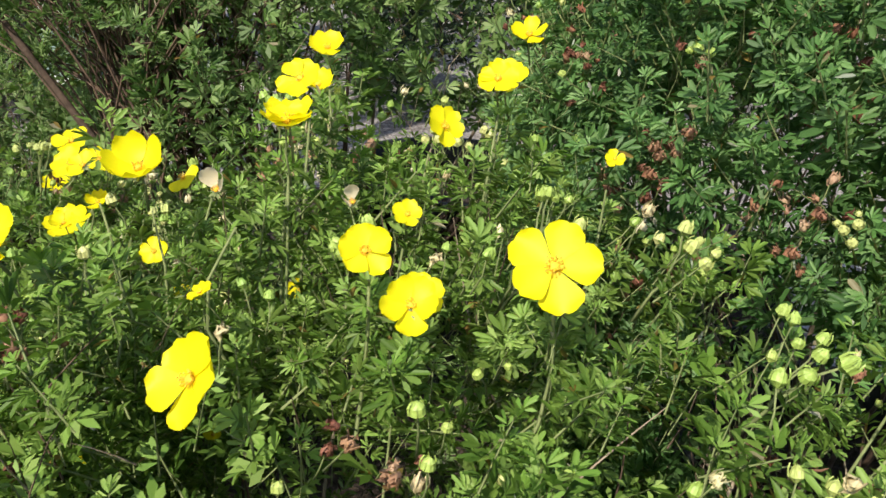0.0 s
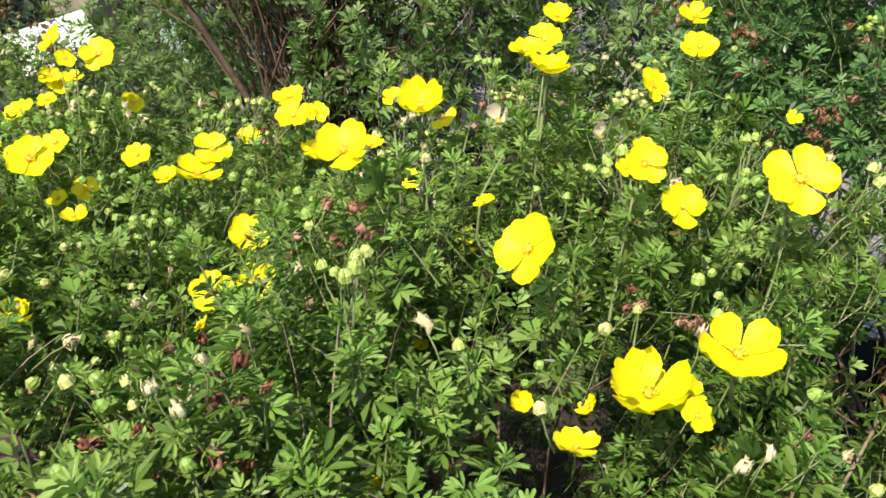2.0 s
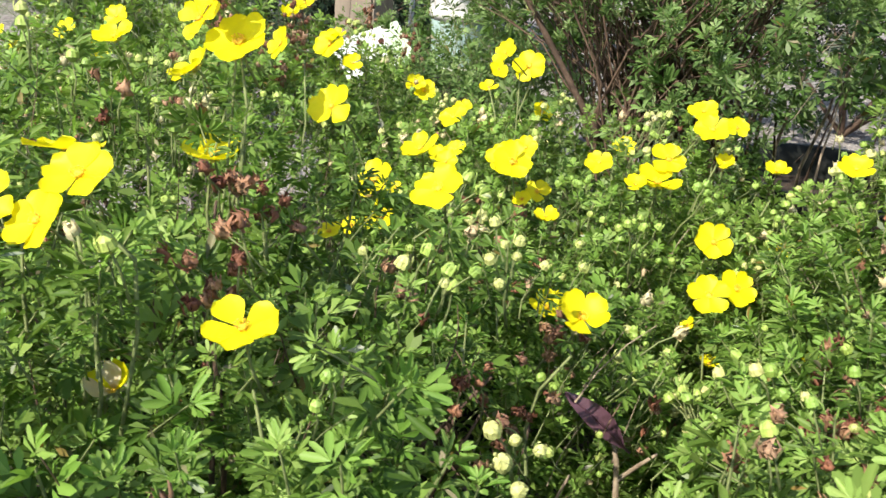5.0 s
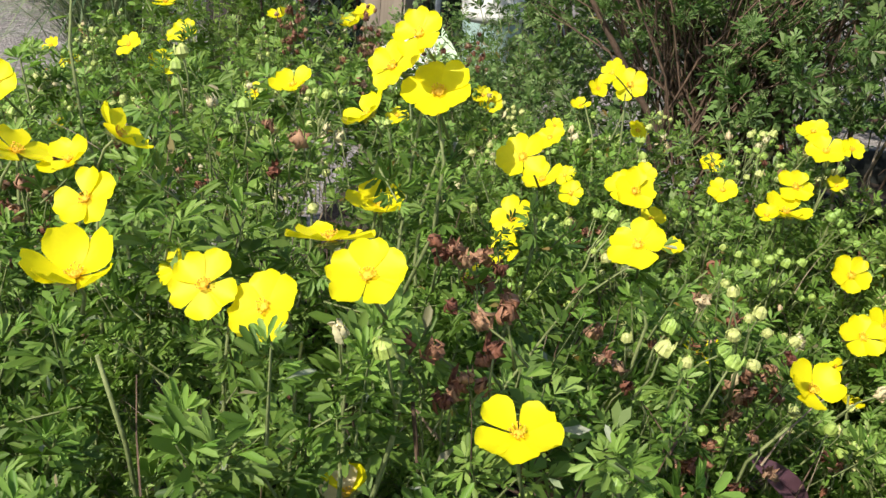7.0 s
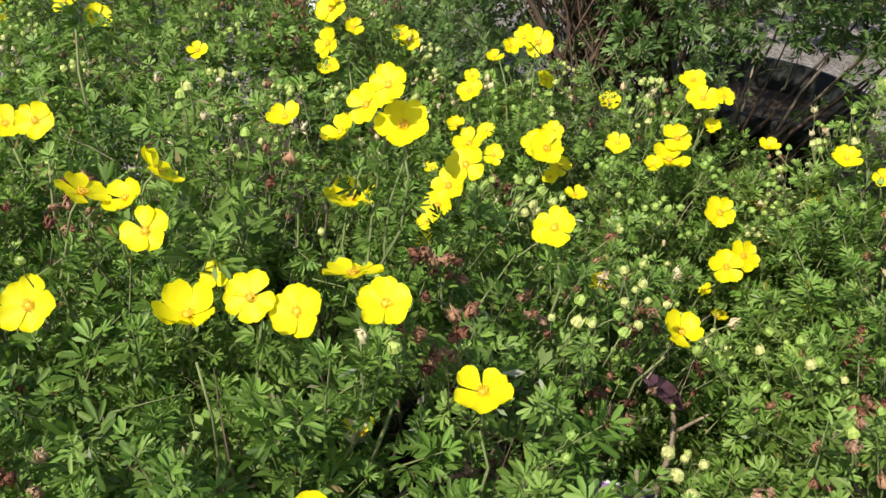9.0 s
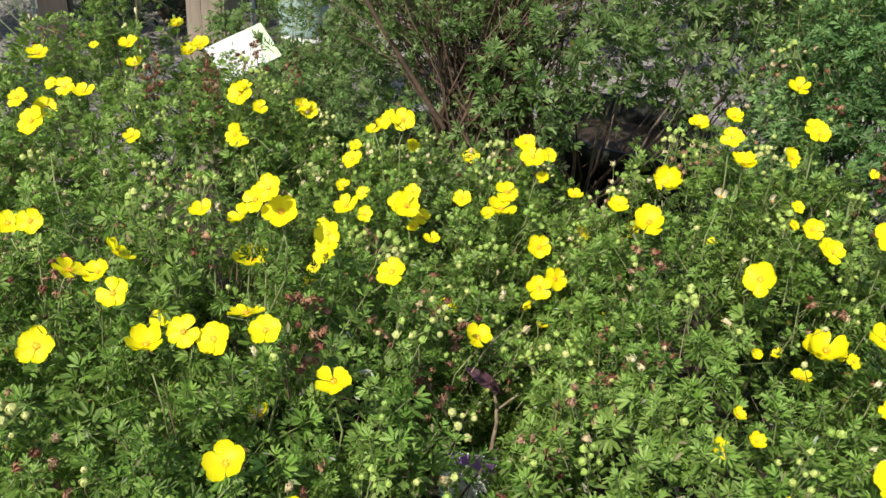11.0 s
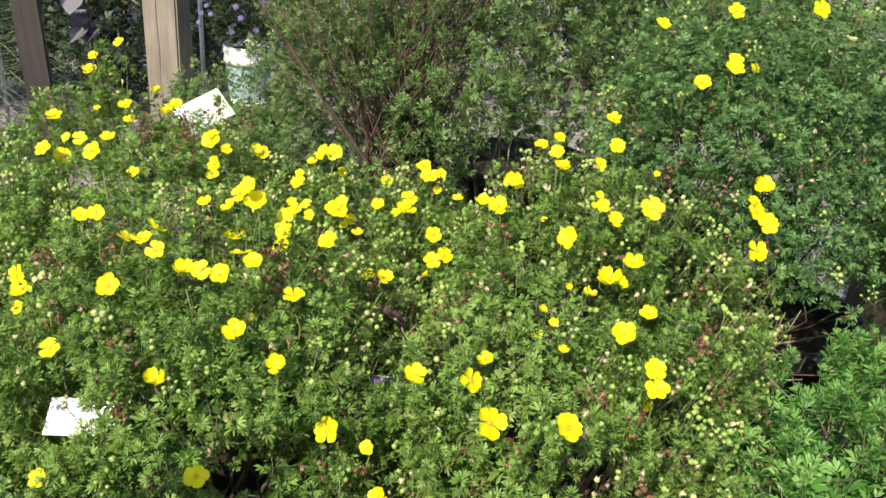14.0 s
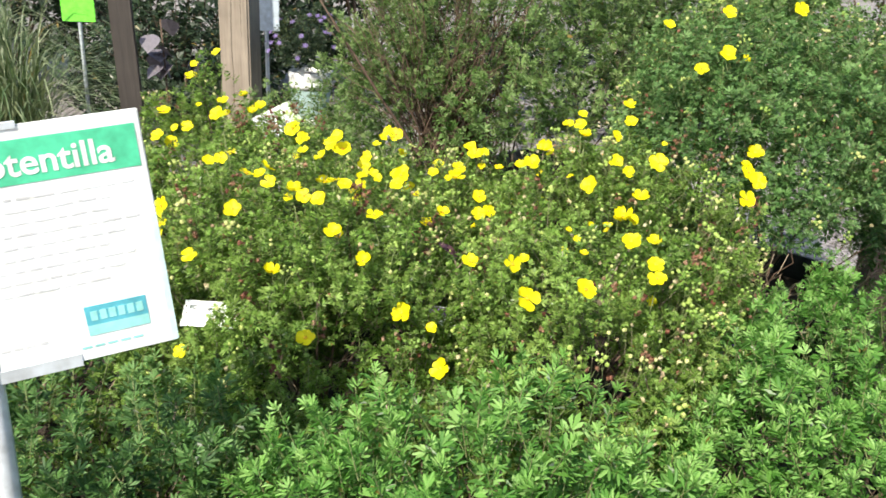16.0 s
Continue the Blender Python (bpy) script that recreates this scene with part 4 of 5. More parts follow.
bloom(P3, -0.040, 0.170, 0.721, size=0.7, az=-100, el=88, cup=0.55)
bloom(P3, -0.122, 0.087, 0.700, size=0.65, az=-60, el=46, cup=0.15)
bloom(P3, -0.101, -0.009, 0.734, size=0.46, az=-90, el=70, cup=1)
bloom(P3, -0.193, -0.025, 0.725, size=0.72, az=-100, el=70, cup=0.55)
bloom(P3, -0.061, 0.230, 0.700, size=0.46, cup=1, az=-70, el=52)
bloom(P4, -0.640, 0.884, 0.651, size=1.08, az=-70, el=40, cup=0.15)
bloom(P2, -0.440, 0.648, 0.704, size=0.79, az=-40, el=46, cup=0.15)
bloom(P2, -0.420, 0.477, 0.714, size=0.76, az=-90, el=46, cup=0.15)
bloom(P2, -0.312, 0.480, 0.702, size=1.25, az=-80, el=76, cup=0.55)
bloom(P2, -0.409, 0.496, 0.672, size=0.81, az=-80, el=58, cup=0.15)
bloom(P2, -0.391, 0.442, 0.671, size=0.72, az=-80, el=70, cup=0.55)
bloom(P3, -0.065, 0.402, 0.823, size=0.95, az=-100, el=82, cup=0.55)
bloom(P3, -0.152, 0.372, 0.803, el=52, lost=2, size=0.51, az=-90, cup=0.15)
bloom(P3, 0.007, 0.297, 0.784, az=-80, el=52, cup=0.55, size=0.77)
bloom(P3, -0.023, 0.272, 0.677, size=0.46, cup=1, az=-170, el=46)
bloom(P3, -0.008, 0.231, 0.715, size=1.04, az=-110, el=70, cup=0.55)
bloom(P3, 0.015, 0.235, 0.712, size=0.77, az=-50, el=40, cup=0.15)
bloom(P3, -0.133, 0.299, 0.595, size=0.92, az=-50, el=40, cup=0.15)
bloom(P2, -0.327, 0.459, 0.704, size=0.64, az=-110, el=70, cup=0.55)
bloom(P2, -0.286, 0.638, 0.730, size=1.07, az=-100, el=58, cup=0.15)
bloom(P1, -0.618, 0.075, 0.807, az=-110, el=64, cup=0.55, size=0.76)
bloom(P2, -0.463, 0.558, 0.773, size=0.86, az=-130, el=34, cup=0.15)
bloom(P2, -0.519, 0.641, 0.698, size=0.67, az=-90, el=58, cup=0.15)
bloom(P1, -0.464, 0.185, 0.803, size=0.84, az=-110, el=40, cup=0.15)
bloom(P2, -0.466, 0.404, 0.714, size=0.7, az=-90, el=52, cup=0.15)
bloom(P1, -0.490, 0.320, 0.720, size=1.02, az=-120, el=46, cup=0.15)
bloom(P2, -0.432, 0.455, 0.709, size=0.98, az=-110, el=40, cup=0.15)
bloom(P1, -0.574, 0.076, 0.770, size=0.63, az=-110, el=52, cup=0.15)
bloom(P4, -0.705, 0.721, 0.726, size=1.25, az=-110, el=40, cup=0.15)
bloom(P2, -0.146, 0.434, 0.735, size=0.57, az=-90, el=40, cup=0.15)
bloom(P2, -0.115, 0.681, 0.597, size=0.94, az=-70, el=46, cup=0.15)
bloom(P2, -0.195, 0.614, 0.613, size=0.94, az=-60, el=58, cup=0.15)
bloom(P3, -0.117, 0.084, 0.738, size=0.46, cup=1, el=64, az=-40)
bloom(P2, -0.249, 0.395, 0.598, size=0.52, az=-100, el=82, cup=0.55)
bloom(P1, -0.720, 0.191, 0.875, size=0.88, az=-110, el=46, cup=0.15)
bloom(P2, -0.506, 0.383, 0.669, size=1.02, az=-120, el=34, cup=0.15)
bloom(P3, 0.015, 0.004, 0.657, size=0.61, az=-80, el=34, cup=0.15)
bloom(P2, -0.255, 0.614, 0.725, size=0.75, az=-70, el=46, cup=0.15)
bloom(P3, -0.104, 0.066, 0.729, size=0.46, az=-90, el=64, cup=1)
bloom(P2, -0.523, 0.579, 0.663, size=0.71, az=-110, el=64, cup=0.55)
bloom(P1, -0.787, 0.418, 0.819, size=0.83, az=-100, el=70, cup=0.55)
bloom(P5, 0.267, 0.457, 0.770, size=0.78, az=-90, el=58, cup=0.15)
bloom(P5, 0.236, 0.590, 0.975, size=1.07, az=-90, el=52, cup=0.15)
bloom(P2, -0.479, 0.606, 0.748, size=0.67, az=-50, el=40, cup=0.15)
bloom(P1, -0.626, 0.448, 0.776, size=0.95, az=-130, el=22, cup=0.15)
bloom(P2, -0.499, 0.267, 0.700, size=0.56, az=-100, el=52, cup=0.15)
bloom(P2, -0.506, 0.323, 0.683, size=0.57, az=-100, el=52, cup=0.15)
bloom(P2, -0.259, 0.615, 0.690, size=0.68, az=-100, el=64, cup=1)
bloom(P2, -0.132, 0.482, 0.582, size=0.46, az=-80, el=64, cup=1)
bloom(P3, -0.162, 0.368, 0.775, size=0.46, az=-110, el=64, cup=0.55)
bloom(P3, -0.092, 0.349, 0.755, size=0.46, az=-160, el=58, cup=0.15)
bloom(P2, -0.270, 0.377, 0.634, size=0.46, az=-160, el=46, cup=0.15)
bloom(P4, -0.845, 0.905, 0.722, size=1.04, az=-100, el=64, cup=1)
bloom(P1, -0.564, 0.155, 0.828, size=0.63, az=-90, el=64, cup=0.55)
bloom(P2, -0.483, 0.493, 0.698, size=0.69, az=-100, el=46, cup=0.15)
bloom(P1, -0.308, -0.099, 0.570, size=1.17, az=-130, el=40, cup=0.15)
bloom(P1, -0.706, -0.095, 0.570, size=0.78, az=-110, el=46, cup=0.15)
bloom(P2, -0.416, 0.467, 0.673, size=0.63, az=-100, el=58, cup=0.15)
bloom(P2, -0.224, 0.506, 0.720, size=0.67, az=-100, el=70, cup=0.55)
bloom(P2, -0.181, 0.403, 0.615, size=0.46, az=-120, el=52, cup=0.15)
bloom(P3, -0.003, 0.388, 0.787, size=0.55, az=-80, el=52, cup=0.15)
bloom(P3, -0.018, 0.345, 0.786, size=0.46, az=-50, el=52, cup=0.15)
bloom(P2, -0.529, 0.475, 0.659, size=0.54, az=-100, el=64, cup=0.55)

# ---- posts ----
def post(name, x, y, half_x, half_y, top, lean, mat, label):
    ob = thing(name, x, y, 0.0, label, "post")
    bm = bmesh.new()
    block(bm, -half_x, half_x, -half_y, half_y, 0.0, top, 0.006)
    part("timber", bm, mat, ob)
    ob.rotation_euler = (0, radians(lean), 0)
    return ob


PALE = post("timber_post", -1.152, 1.93, 0.057, 0.055, 2.6, 0, POST_PALE, "pale weathered square timber post with drying cracks")
PALE.rotation_euler.z = radians(-8)
DARK = post("timber_post", -1.43, 1.63, 0.037, 0.037, 2.6, -2, POST_DARK, "dark brown square timber post")
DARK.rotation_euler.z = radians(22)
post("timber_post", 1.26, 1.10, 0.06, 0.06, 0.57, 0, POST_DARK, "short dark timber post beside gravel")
post("timber_post", 0.968, 1.25, 0.048, 0.048, 2.6, 0, POST_TAN, "pale brown square timber post beside a shrub")

def cracks(ob, face, top, seed):
    """Long wandering drying cracks down a post's front."""
    rng = random.Random(seed)
    for x0, lo, hi in ((-0.008, 0.35, 1.5), (0.03, 0.75, 1.25)):
        pts = [Vector((x0 + rng.uniform(-0.003, 0.003), face, lo + (hi - lo) * k / 12)) for k in range(13)]
        part("crack", tube(bmesh.new(), pts, [0.0004 + 0.0014 * math.sin(math.pi * k / 12) for k in range(13)], 5), POST_DARK, ob)


cracks(PALE, -0.0545, 2.6, 8)

def lettering(name, words, height, mat, parent, bold=0.0):
    """Words in the built-in font as a flat mesh of that letter height, centred on its origin."""
    c = bpy.data.curves.new(name, "FONT")
    c.body, c.size, c.align_x, c.extrude, c.offset = words, height, "CENTER", 0.0002, bold
    o = bpy.data.objects.new(name, c)
    scene.collection.objects.link(o)
    me = bpy.data.meshes.new_from_object(o.evaluated_get(bpy.context.evaluated_depsgraph_get()))
    bpy.data.objects.remove(o)
    me.materials.clear()
    me.materials.append(mat)
    made = new(name, me)
    made.parent = parent
    return made


def plate(name, x0, x1, y0, y1, z0, z1, mat, parent, label="", bevel=0.0):
    return part(name, block(bmesh.new(), x0, x1, y0, y1, z0, z1, bevel), mat, parent, label)


# ---- plant sign on its stake: x across, y up the sheet, z out of its face ----
def plant_sign():
    ob = thing("plant_sign", -0.70, -0.44, 0.875, "white printed plant sign with green header on a metal stake", "sign")
    across = Vector((0.877, 0.460, 0.095)).normalized()
    up = Vector((-0.06, -0.055, 0.996))
    up = (up - across * up.dot(across)).normalized()
    out = across.cross(up)
    m = Matrix((across, up, out)).transposed().to_4x4()
    ob.matrix_basis = Matrix.Translation((-0.6885, -0.4625, 0.8775)) @ m
    w, h = 0.1005, 0.131
    plate("board", -w, w, -h, h, -0.003, 0.0, PAPER, ob, "", 0.0012)
    plate("edge_strip", w - 0.007, w - 0.0005, -h + 0.002, 0.02, 0.0, 0.0006, PRINT_FADE, ob, "pale aqua margin strip")
    plate("header", -w + 0.004, w - 0.006, h - 0.058, h - 0.014, 0.0, 0.0006, PRINT_GREEN, ob, "green printed header band")
    t = lettering("title", "Potentilla", 0.036, PRINT_WHITE, ob, 0.0006)
    t.matrix_basis = Matrix.Translation((0.003, h - 0.049, 0.0010))
    rng = random.Random(4)
    for i in range(9):
        y = h - 0.072 - i * 0.0125
        x = -0.08 + rng.uniform(0, 0.012)
        while x < 0.072 - (i % 3) * 0.012:
            n = rng.uniform(0.006, 0.02)
            plate("text_bar", x, x + n, y - 0.0012, y + 0.0012, 0.0, 0.0005, PRINT_GREY, ob)
            x += n + 0.0045
    for k in range(5):
        plate("text_bar", -0.085 + k * 0.012, -0.076 + k * 0.012, -h + 0.03, -h + 0.0335, 0.0, 0.0005, PRINT_GREY, ob)
        plate("text_bar", 0.002 + k * 0.013, 0.012 + k * 0.013, -h + 0.014, -h + 0.0165, 0.0, 0.0005, PRINT_AQUA, ob)
    logo = plate("logo", 0.012, 0.074, -h + 0.040, -h + 0.062, 0.0, 0.0007, PRINT_TEAL, ob, "teal logo patch with pale bar")
    plate("logo_foot", 0.012, 0.074, -h + 0.028, -h + 0.040, 0.0, 0.0007, PRINT_AQUA, ob)
    for k in range(6):
        plate("logo_mark", 0.017 + k * 0.0092, 0.0238 + k * 0.0092, -h + 0.045, -h + 0.056, 0.0007, 0.0011, PRINT_AQUA, logo)
    plate("bottom_clip", -w, 0.0, -h - 0.004, -h + 0.010, -0.004, 0.0014, STAKE, ob, "grey metal clip")
    plate("top_clip", -0.06, -0.01, h - 0.003, h + 0.003, -0.004, 0.0016, STAKE, ob)
    low = m.inverted() @ Vector((0.0, 0.0, -1.0))
    bm = bmesh.new()
    foot = Vector((-0.085, -h + 0.03, -0.006))
    tube(bm, [foot, foot + low * 0.80], [0.011, 0.011], 8)
    part("stake", bm, STAKE, ob, "grey metal stake")


plant_sign()


# ---- plant tags ----
def tag_card(x, y, z, w, h, turn, mat, label, lines, spin=0.0):
    ob = thing("plant_tag", x, y, z, label, "tag")
    ob.rotation_euler = (Euler([radians(a) for a in turn]).to_matrix() @ Matrix.Rotation(radians(spin), 3, "Z")).to_euler()
    plate("card", -w / 2, w / 2, -h / 2, h / 2, -0.0008, 0.0008, mat, ob, "", 0.0004)
    for i in range(lines):
        plate("text_bar", -w * 0.38, w * (0.38 - 0.12 * (i % 3)), h * (0.28 - 0.14 * i) - 0.0007, h * (0.28 - 0.14 * i) + 0.0007, 0.0008, 0.0011, PRINT_GREY, ob)
    bm = bmesh.new()
    low = ob.rotation_euler.to_matrix().inverted() @ Vector((0, 0, -1))
    tube(bm, [Vector((0, 0, -0.002)), low * (z - 0.02)], [0.0025, 0.0025], 6)
    part("stick", bm, WHITE_PLASTIC, ob)
    return ob


tag_card(-0.682, 0.002, 0.588, 0.10, 0.052, (28, 3, 6), PAPER, "white plant label card among leaves", 4)
back_tag = tag_card(-0.872, 1.29, 0.612, 0.135, 0.085, (48, -6, 30), PAPER, "white plant label card tilted back, with a pale green end", 0, 17)
plate("band", 0.036, 0.0665, -0.0415, 0.0415, 0.0008, 0.0012, PRINT_MINT, back_tag, "pale green printed end")


band = tag_card(-0.316, 0.252, 0.484, 0.062, 0.05, (52, 6, 6), PAPER, "white plant label with a purple band", 0)
plate("band", -0.0275, 0.0275, 0.007, 0.0225, 0.0008, 0.0012, PRINT_PURPLE, band, "purple printed band")

tag_card(0.253, 0.337, 0.42, 0.04, 0.034, (50, 0, 10), PRINT_VIOLET, "small dark violet plant label low between shrubs", 0)

# ---- nursery pots ----
def nursery_pot(x, y, r, h, mat, label, soil=0.9, foot=0.0):
    ob = thing("nursery_pot", x, y, foot, label, "pot", "nursery pots")
    bm = bmesh.new()
    rings = lathe(bm, [(r * 0.78, 0.0), (r * 0.95, h * 0.86), (r * 1.04, h * 0.86), (r * 1.05, h), (r * 0.98, h), (r * 0.94, h * 0.84)], 32)
    bm.faces.new(rings[0])
    part("wall", bm, mat, ob, "", True)
    bm = bmesh.new()
    bmesh.ops.create_circle(bm, cap_ends=True, radius=r * 0.945, segments=28, matrix=Matrix.Translation((0, 0, h * soil * 0.94)))
    part("soil", bm, SOIL, ob)
    return ob


for d in (P1, P2, P3, P4, P5, P7, P8, P9, P10, P11, P12, P13, P14):
    nursery_pot(d["x"] + 0.07 * (d is P5), d["y"], *((0.20, 0.40) if d is P5 else (0.15, 0.30)), BLACK_PLASTIC, "black plastic nursery pot holding a shrub")
nursery_pot(0.0, 1.60, 0.21, 0.44, BLACK_PLASTIC, "large black plastic nursery pot holding a tall shrub")


# ---- potted asters on an upturned pot ----
stand = nursery_pot(-0.902, 1.96, 0.12, 0.444, BLACK_PLASTIC, "upturned black nursery pot used as a plant stand")
plate("board", -0.13, 0.13, -0.13, 0.13, 0.4445, 0.462, POST_DARK, stand, "small dark board")


def asters(x, y, z):
    pot = thing("aster_pot", x, y, z, "white pot with teal print holding purple asters", "potted plant")
    bm = bmesh.new()
    rings = lathe(bm, [(0.062, 0.0), (0.073, 0.13), (0.079, 0.13), (0.080, 0.145), (0.0782, 0.15), (0.0782, 0.165), (0.0805, 0.17), (0.081, 0.19), (0.076, 0.19), (0.072, 0.17)], 36)
    bm.faces.new(rings[0])
    part("wall", bm, WHITE_PLASTIC, pot, "", True)
    bm = bmesh.new()
    lathe(bm, [(0.0660, 0.02), (0.0742, 0.125)], 36)
    part("print_band", bm, TEAL_PLASTIC, pot, "teal printed band", True)
    bm = bmesh.new()
    bmesh.ops.create_circle(bm, cap_ends=True, radius=0.0745, segments=28, matrix=Matrix.Translation((0, 0, 0.165)))
    part("soil", bm, SOIL, pot)
    rng = np.random.default_rng(21)
    picks = []
    for _ in range(260):
        v = rng.normal(0, 1, 3)
        v[2] = abs(v[2])
        v /= np.linalg.norm(v)
        p = Vector((v[0] * 0.15 * (0.5 + 0.5 * v[2]), v[1] * 0.15 * (0.5 + 0.5 * v[2]), 0.21 + v[2] * 0.19 * rng.uniform(0.5, 1.0)))
        picks.append((int(rng.integers(6)), Matrix.Translation(p) @ turn_to(v + np.array((0, 0, 0.4)), rng.uniform(0, 6)) @ Matrix.Scale(1.2, 4)))
    o = new("foliage", joined("foliage", FAR, picks, [LEAF_DARKENED, STALK, LEAF_DARKENED]))
    o.parent = pot
    o["kind"] = "stuff"
    for k in range(38):
        v = rng.normal(0, 1, 3)
        v[2] = abs(v[2]) + 0.15
        v /= np.linalg.norm(v)
        bm = bmesh.new()
        for j in range(14):
            a = j * 2 * math.pi / 14
            q = [Vector((0, 0, 0)), Vector((math.cos(a - 0.14) * 0.0065, math.sin(a - 0.14) * 0.0065, 0.002)), Vector((math.cos(a) * 0.0115, math.sin(a) * 0.0115, 0.001)), Vector((math.cos(a + 0.14) * 0.0065, math.sin(a + 0.14) * 0.0065, 0.002))]
            bm.faces.new([bm.verts.new(w) for w in q])
        bmesh.ops.create_icosphere(bm, subdivisions=1, radius=0.003)
        f = part("aster_flower", bm, ASTER, pot)
        f.matrix_basis = Matrix.Translation((v[0] * 0.18, v[1] * 0.18, 0.19 + v[2] * 0.22)) @ turn_to(v + np.array((0, -0.6, 0.3)))


asters(-0.902, 1.96, 0.462)


# ---- ornamental grass ----
def grass_clump(x, y, count, reach, height, seed, label):
    ob = thing("ornamental_grass", x, y, 0.0, label, "grass clump")
    rng = np.random.default_rng(seed)
    q = Quads()
    for _ in range(count):
        az, out, top = rng.uniform(0, 6.28), rng.uniform(0.15, 1.0) * reach, height * rng.uniform(0.6, 1.1)
        foot = rng.normal(0, 0.05, 2)
        w = rng.uniform(0.0022, 0.005)
        side = np.array((-math.sin(az), math.cos(az), 0)) * w
        pts = []
        for k in range(7):
            u = k / 6
            r = out * u ** 1.5
            z = top * (2.0 * u - 1.45 * u * u * (0.62 + 0.62 * out / reach))
            pts.append(np.array((foot[0] + math.cos(az) * r, foot[1] + math.sin(az) * r, max(0.02, z))))
        v = [p + s * side * (1 - (k / 6) ** 2 * 0.9) for k, p in enumerate(pts) for s in (-1, 1)]
        q.add(v, [(2 * k, 2 * k + 1, 2 * k + 3, 2 * k + 2) for k in range(6)])
    o = new("blades", mesh_of("blades", *q.arrays(), [GRASS]))
    o.parent = ob
    o["kind"] = "stuff"


grass_clump(-2.25, 2.32, 430, 1.0, 0.88, 31, "arching pale green ornamental grass clump")
grass_clump(-2.75, 2.9, 420, 0.8, 1.05, 32, "arching pale green ornamental grass clump")


# ---- far plants behind the posts ----
def far_bush(name, x, y, rx, ry, top, mat, count, size, seed, label):
    ob = thing(name, x, y, 0.0, label, "bush")
    rng = np.random.default_rng(seed)
    picks = []
    for _ in range(count):
        v = rng.normal(0, 1, 3)
        v[2] = abs(v[2]) * 0.9
        v /= np.linalg.norm(v)
        u = rng.uniform(0.82, 1.06)
        lump = 1.0 + 0.2 * noise.noise(Vector((v[0] * 2 + seed, v[1] * 2, v[2] * 2)))
        p = Vector((v[0] * rx * u * lump, v[1] * ry * u * lump, 0.1 + v[2] * (top - 0.1) * u * lump))
        picks.append((int(rng.integers(6)), Matrix.Translation(p) @ turn_to(v + np.array((0, 0, 0.5)) + rng.normal(0, 0.3, 3), rng.uniform(0, 6)) @ Matrix.Scale(size * rng.uniform(0.8, 1.2), 4)))
    o = new("foliage", joined("foliage", FAR, picks, [mat, BARK, mat]))
    o.parent = ob
    o["kind"] = "stuff"
    for k in range(7):
        a = k * 0.9
        tip = Vector((math.cos(a) * rx * 0.7, math.sin(a) * ry * 0.7, top * 0.75))
        part("branch", tube(bmesh.new(), [Vector((0, 0, 0)), tip * 0.5 + Vector((0, 0, top * 0.1)), tip], [0.012, 0.008, 0.004], 5), BARK, ob)


far_bush("dark_hedge_bush", -1.92, 3.55, 0.52, 0.40, 0.60, LEAF_DARKENED, 420, 3.4, 47, "low dark green bush behind posts, shade put into leaf colour")
# added bush that darkens what shows through the shrubs past the gravel
far_bush("dark_hedge_bush", 0.35, 3.95, 0.95, 0.45, 0.70, LEAF_DARKENED, 420, 3.6, 48, "dark bush added to darken the view beyond a gravel strip")
far_bush("dark_hedge_bush", -3.5, 4.7, 0.8, 0.5, 1.5, LEAF_DARKENED, 270, 6.2, 41, "glossy-leaved bush with shade painted into its dark green leaves")
far_bush("dark_hedge_bush", -2.35, 4.65, 0.8, 0.5, 1.6, LEAF_DARKENED, 270, 6.2, 42, "glossy-leaved bush with shade painted into its dark green leaves")
far_bush("dark_hedge_bush", -1.1, 4.7, 0.8, 0.5, 1.5, LEAF_DARKENED, 270, 6.2, 43, "glossy-leaved bush with shade painted into its dark green leaves")
far_bush("dark_hedge_bush", -4.8, 4.8, 0.9, 0.6, 1.6, LEAF_DARKENED, 270, 6.2, 44, "glossy-leaved bush with shade painted into its dark green leaves")
far_bush("dark_hedge_bush", 0.9, 6.0, 0.9, 0.6, 1.6, LEAF_GREY, 300, 4.6, 45, "grey-green leafy bush behind the shrubs")
far_bush("dark_hedge_bush", 2.5, 5.2, 0.9, 0.6, 1.5, LEAF_GREY, 300, 4.6, 46, "grey-green leafy bush behind the shrubs")


def purple_plant(x, y, z):
    ob = thing("purple_leaf_plant", x, y, 0.0, "broad grey-purple leaves on a tall plant in shade", "plant")
    rng = np.random.default_rng(51)
    part("stem", tube(bmesh.new(), [(0, 0, 0), (0.01, 0, z * 0.6), (0, 0, z + 0.1)], [0.008, 0.006, 0.004], 6), BARK, ob)
    for k in range(9):
        bm = bmesh.new()
        n = 8
        edge = [(0.075 * math.sin(math.pi * u ** 0.75), 0.16 * u) for u in [j / n for j in range(n + 1)]]
        mid = [bm.verts.new((0, yy, -0.10 * yy)) for _, yy in edge]
        for s in (-1, 1):
            rim = [bm.verts.new((s * xx, yy, 0.25 * xx - 0.12 * yy)) for xx, yy in edge]
            for j in range(n):
                bm.faces.new((mid[j], mid[j + 1], rim[j + 1], rim[j]) if s > 0 else (mid[j], rim[j], rim[j + 1], mid[j + 1]))
        leaf = part("broad_leaf", bm, LILAC_LEAF, ob, "grey-purple broad leaf")
        leaf.matrix_basis = Matrix.Translation((rng.normal(0, 0.03), rng.normal(0, 0.03), z + rng.uniform(-0.15, 0.1))) @ Euler((rng.uniform(-1.1, -0.3), 0, rng.uniform(0, 6.28))).to_matrix().to_4x4() @ Matrix.Scale(0.66, 4)


purple_plant(-1.78, 2.85, 0.60)


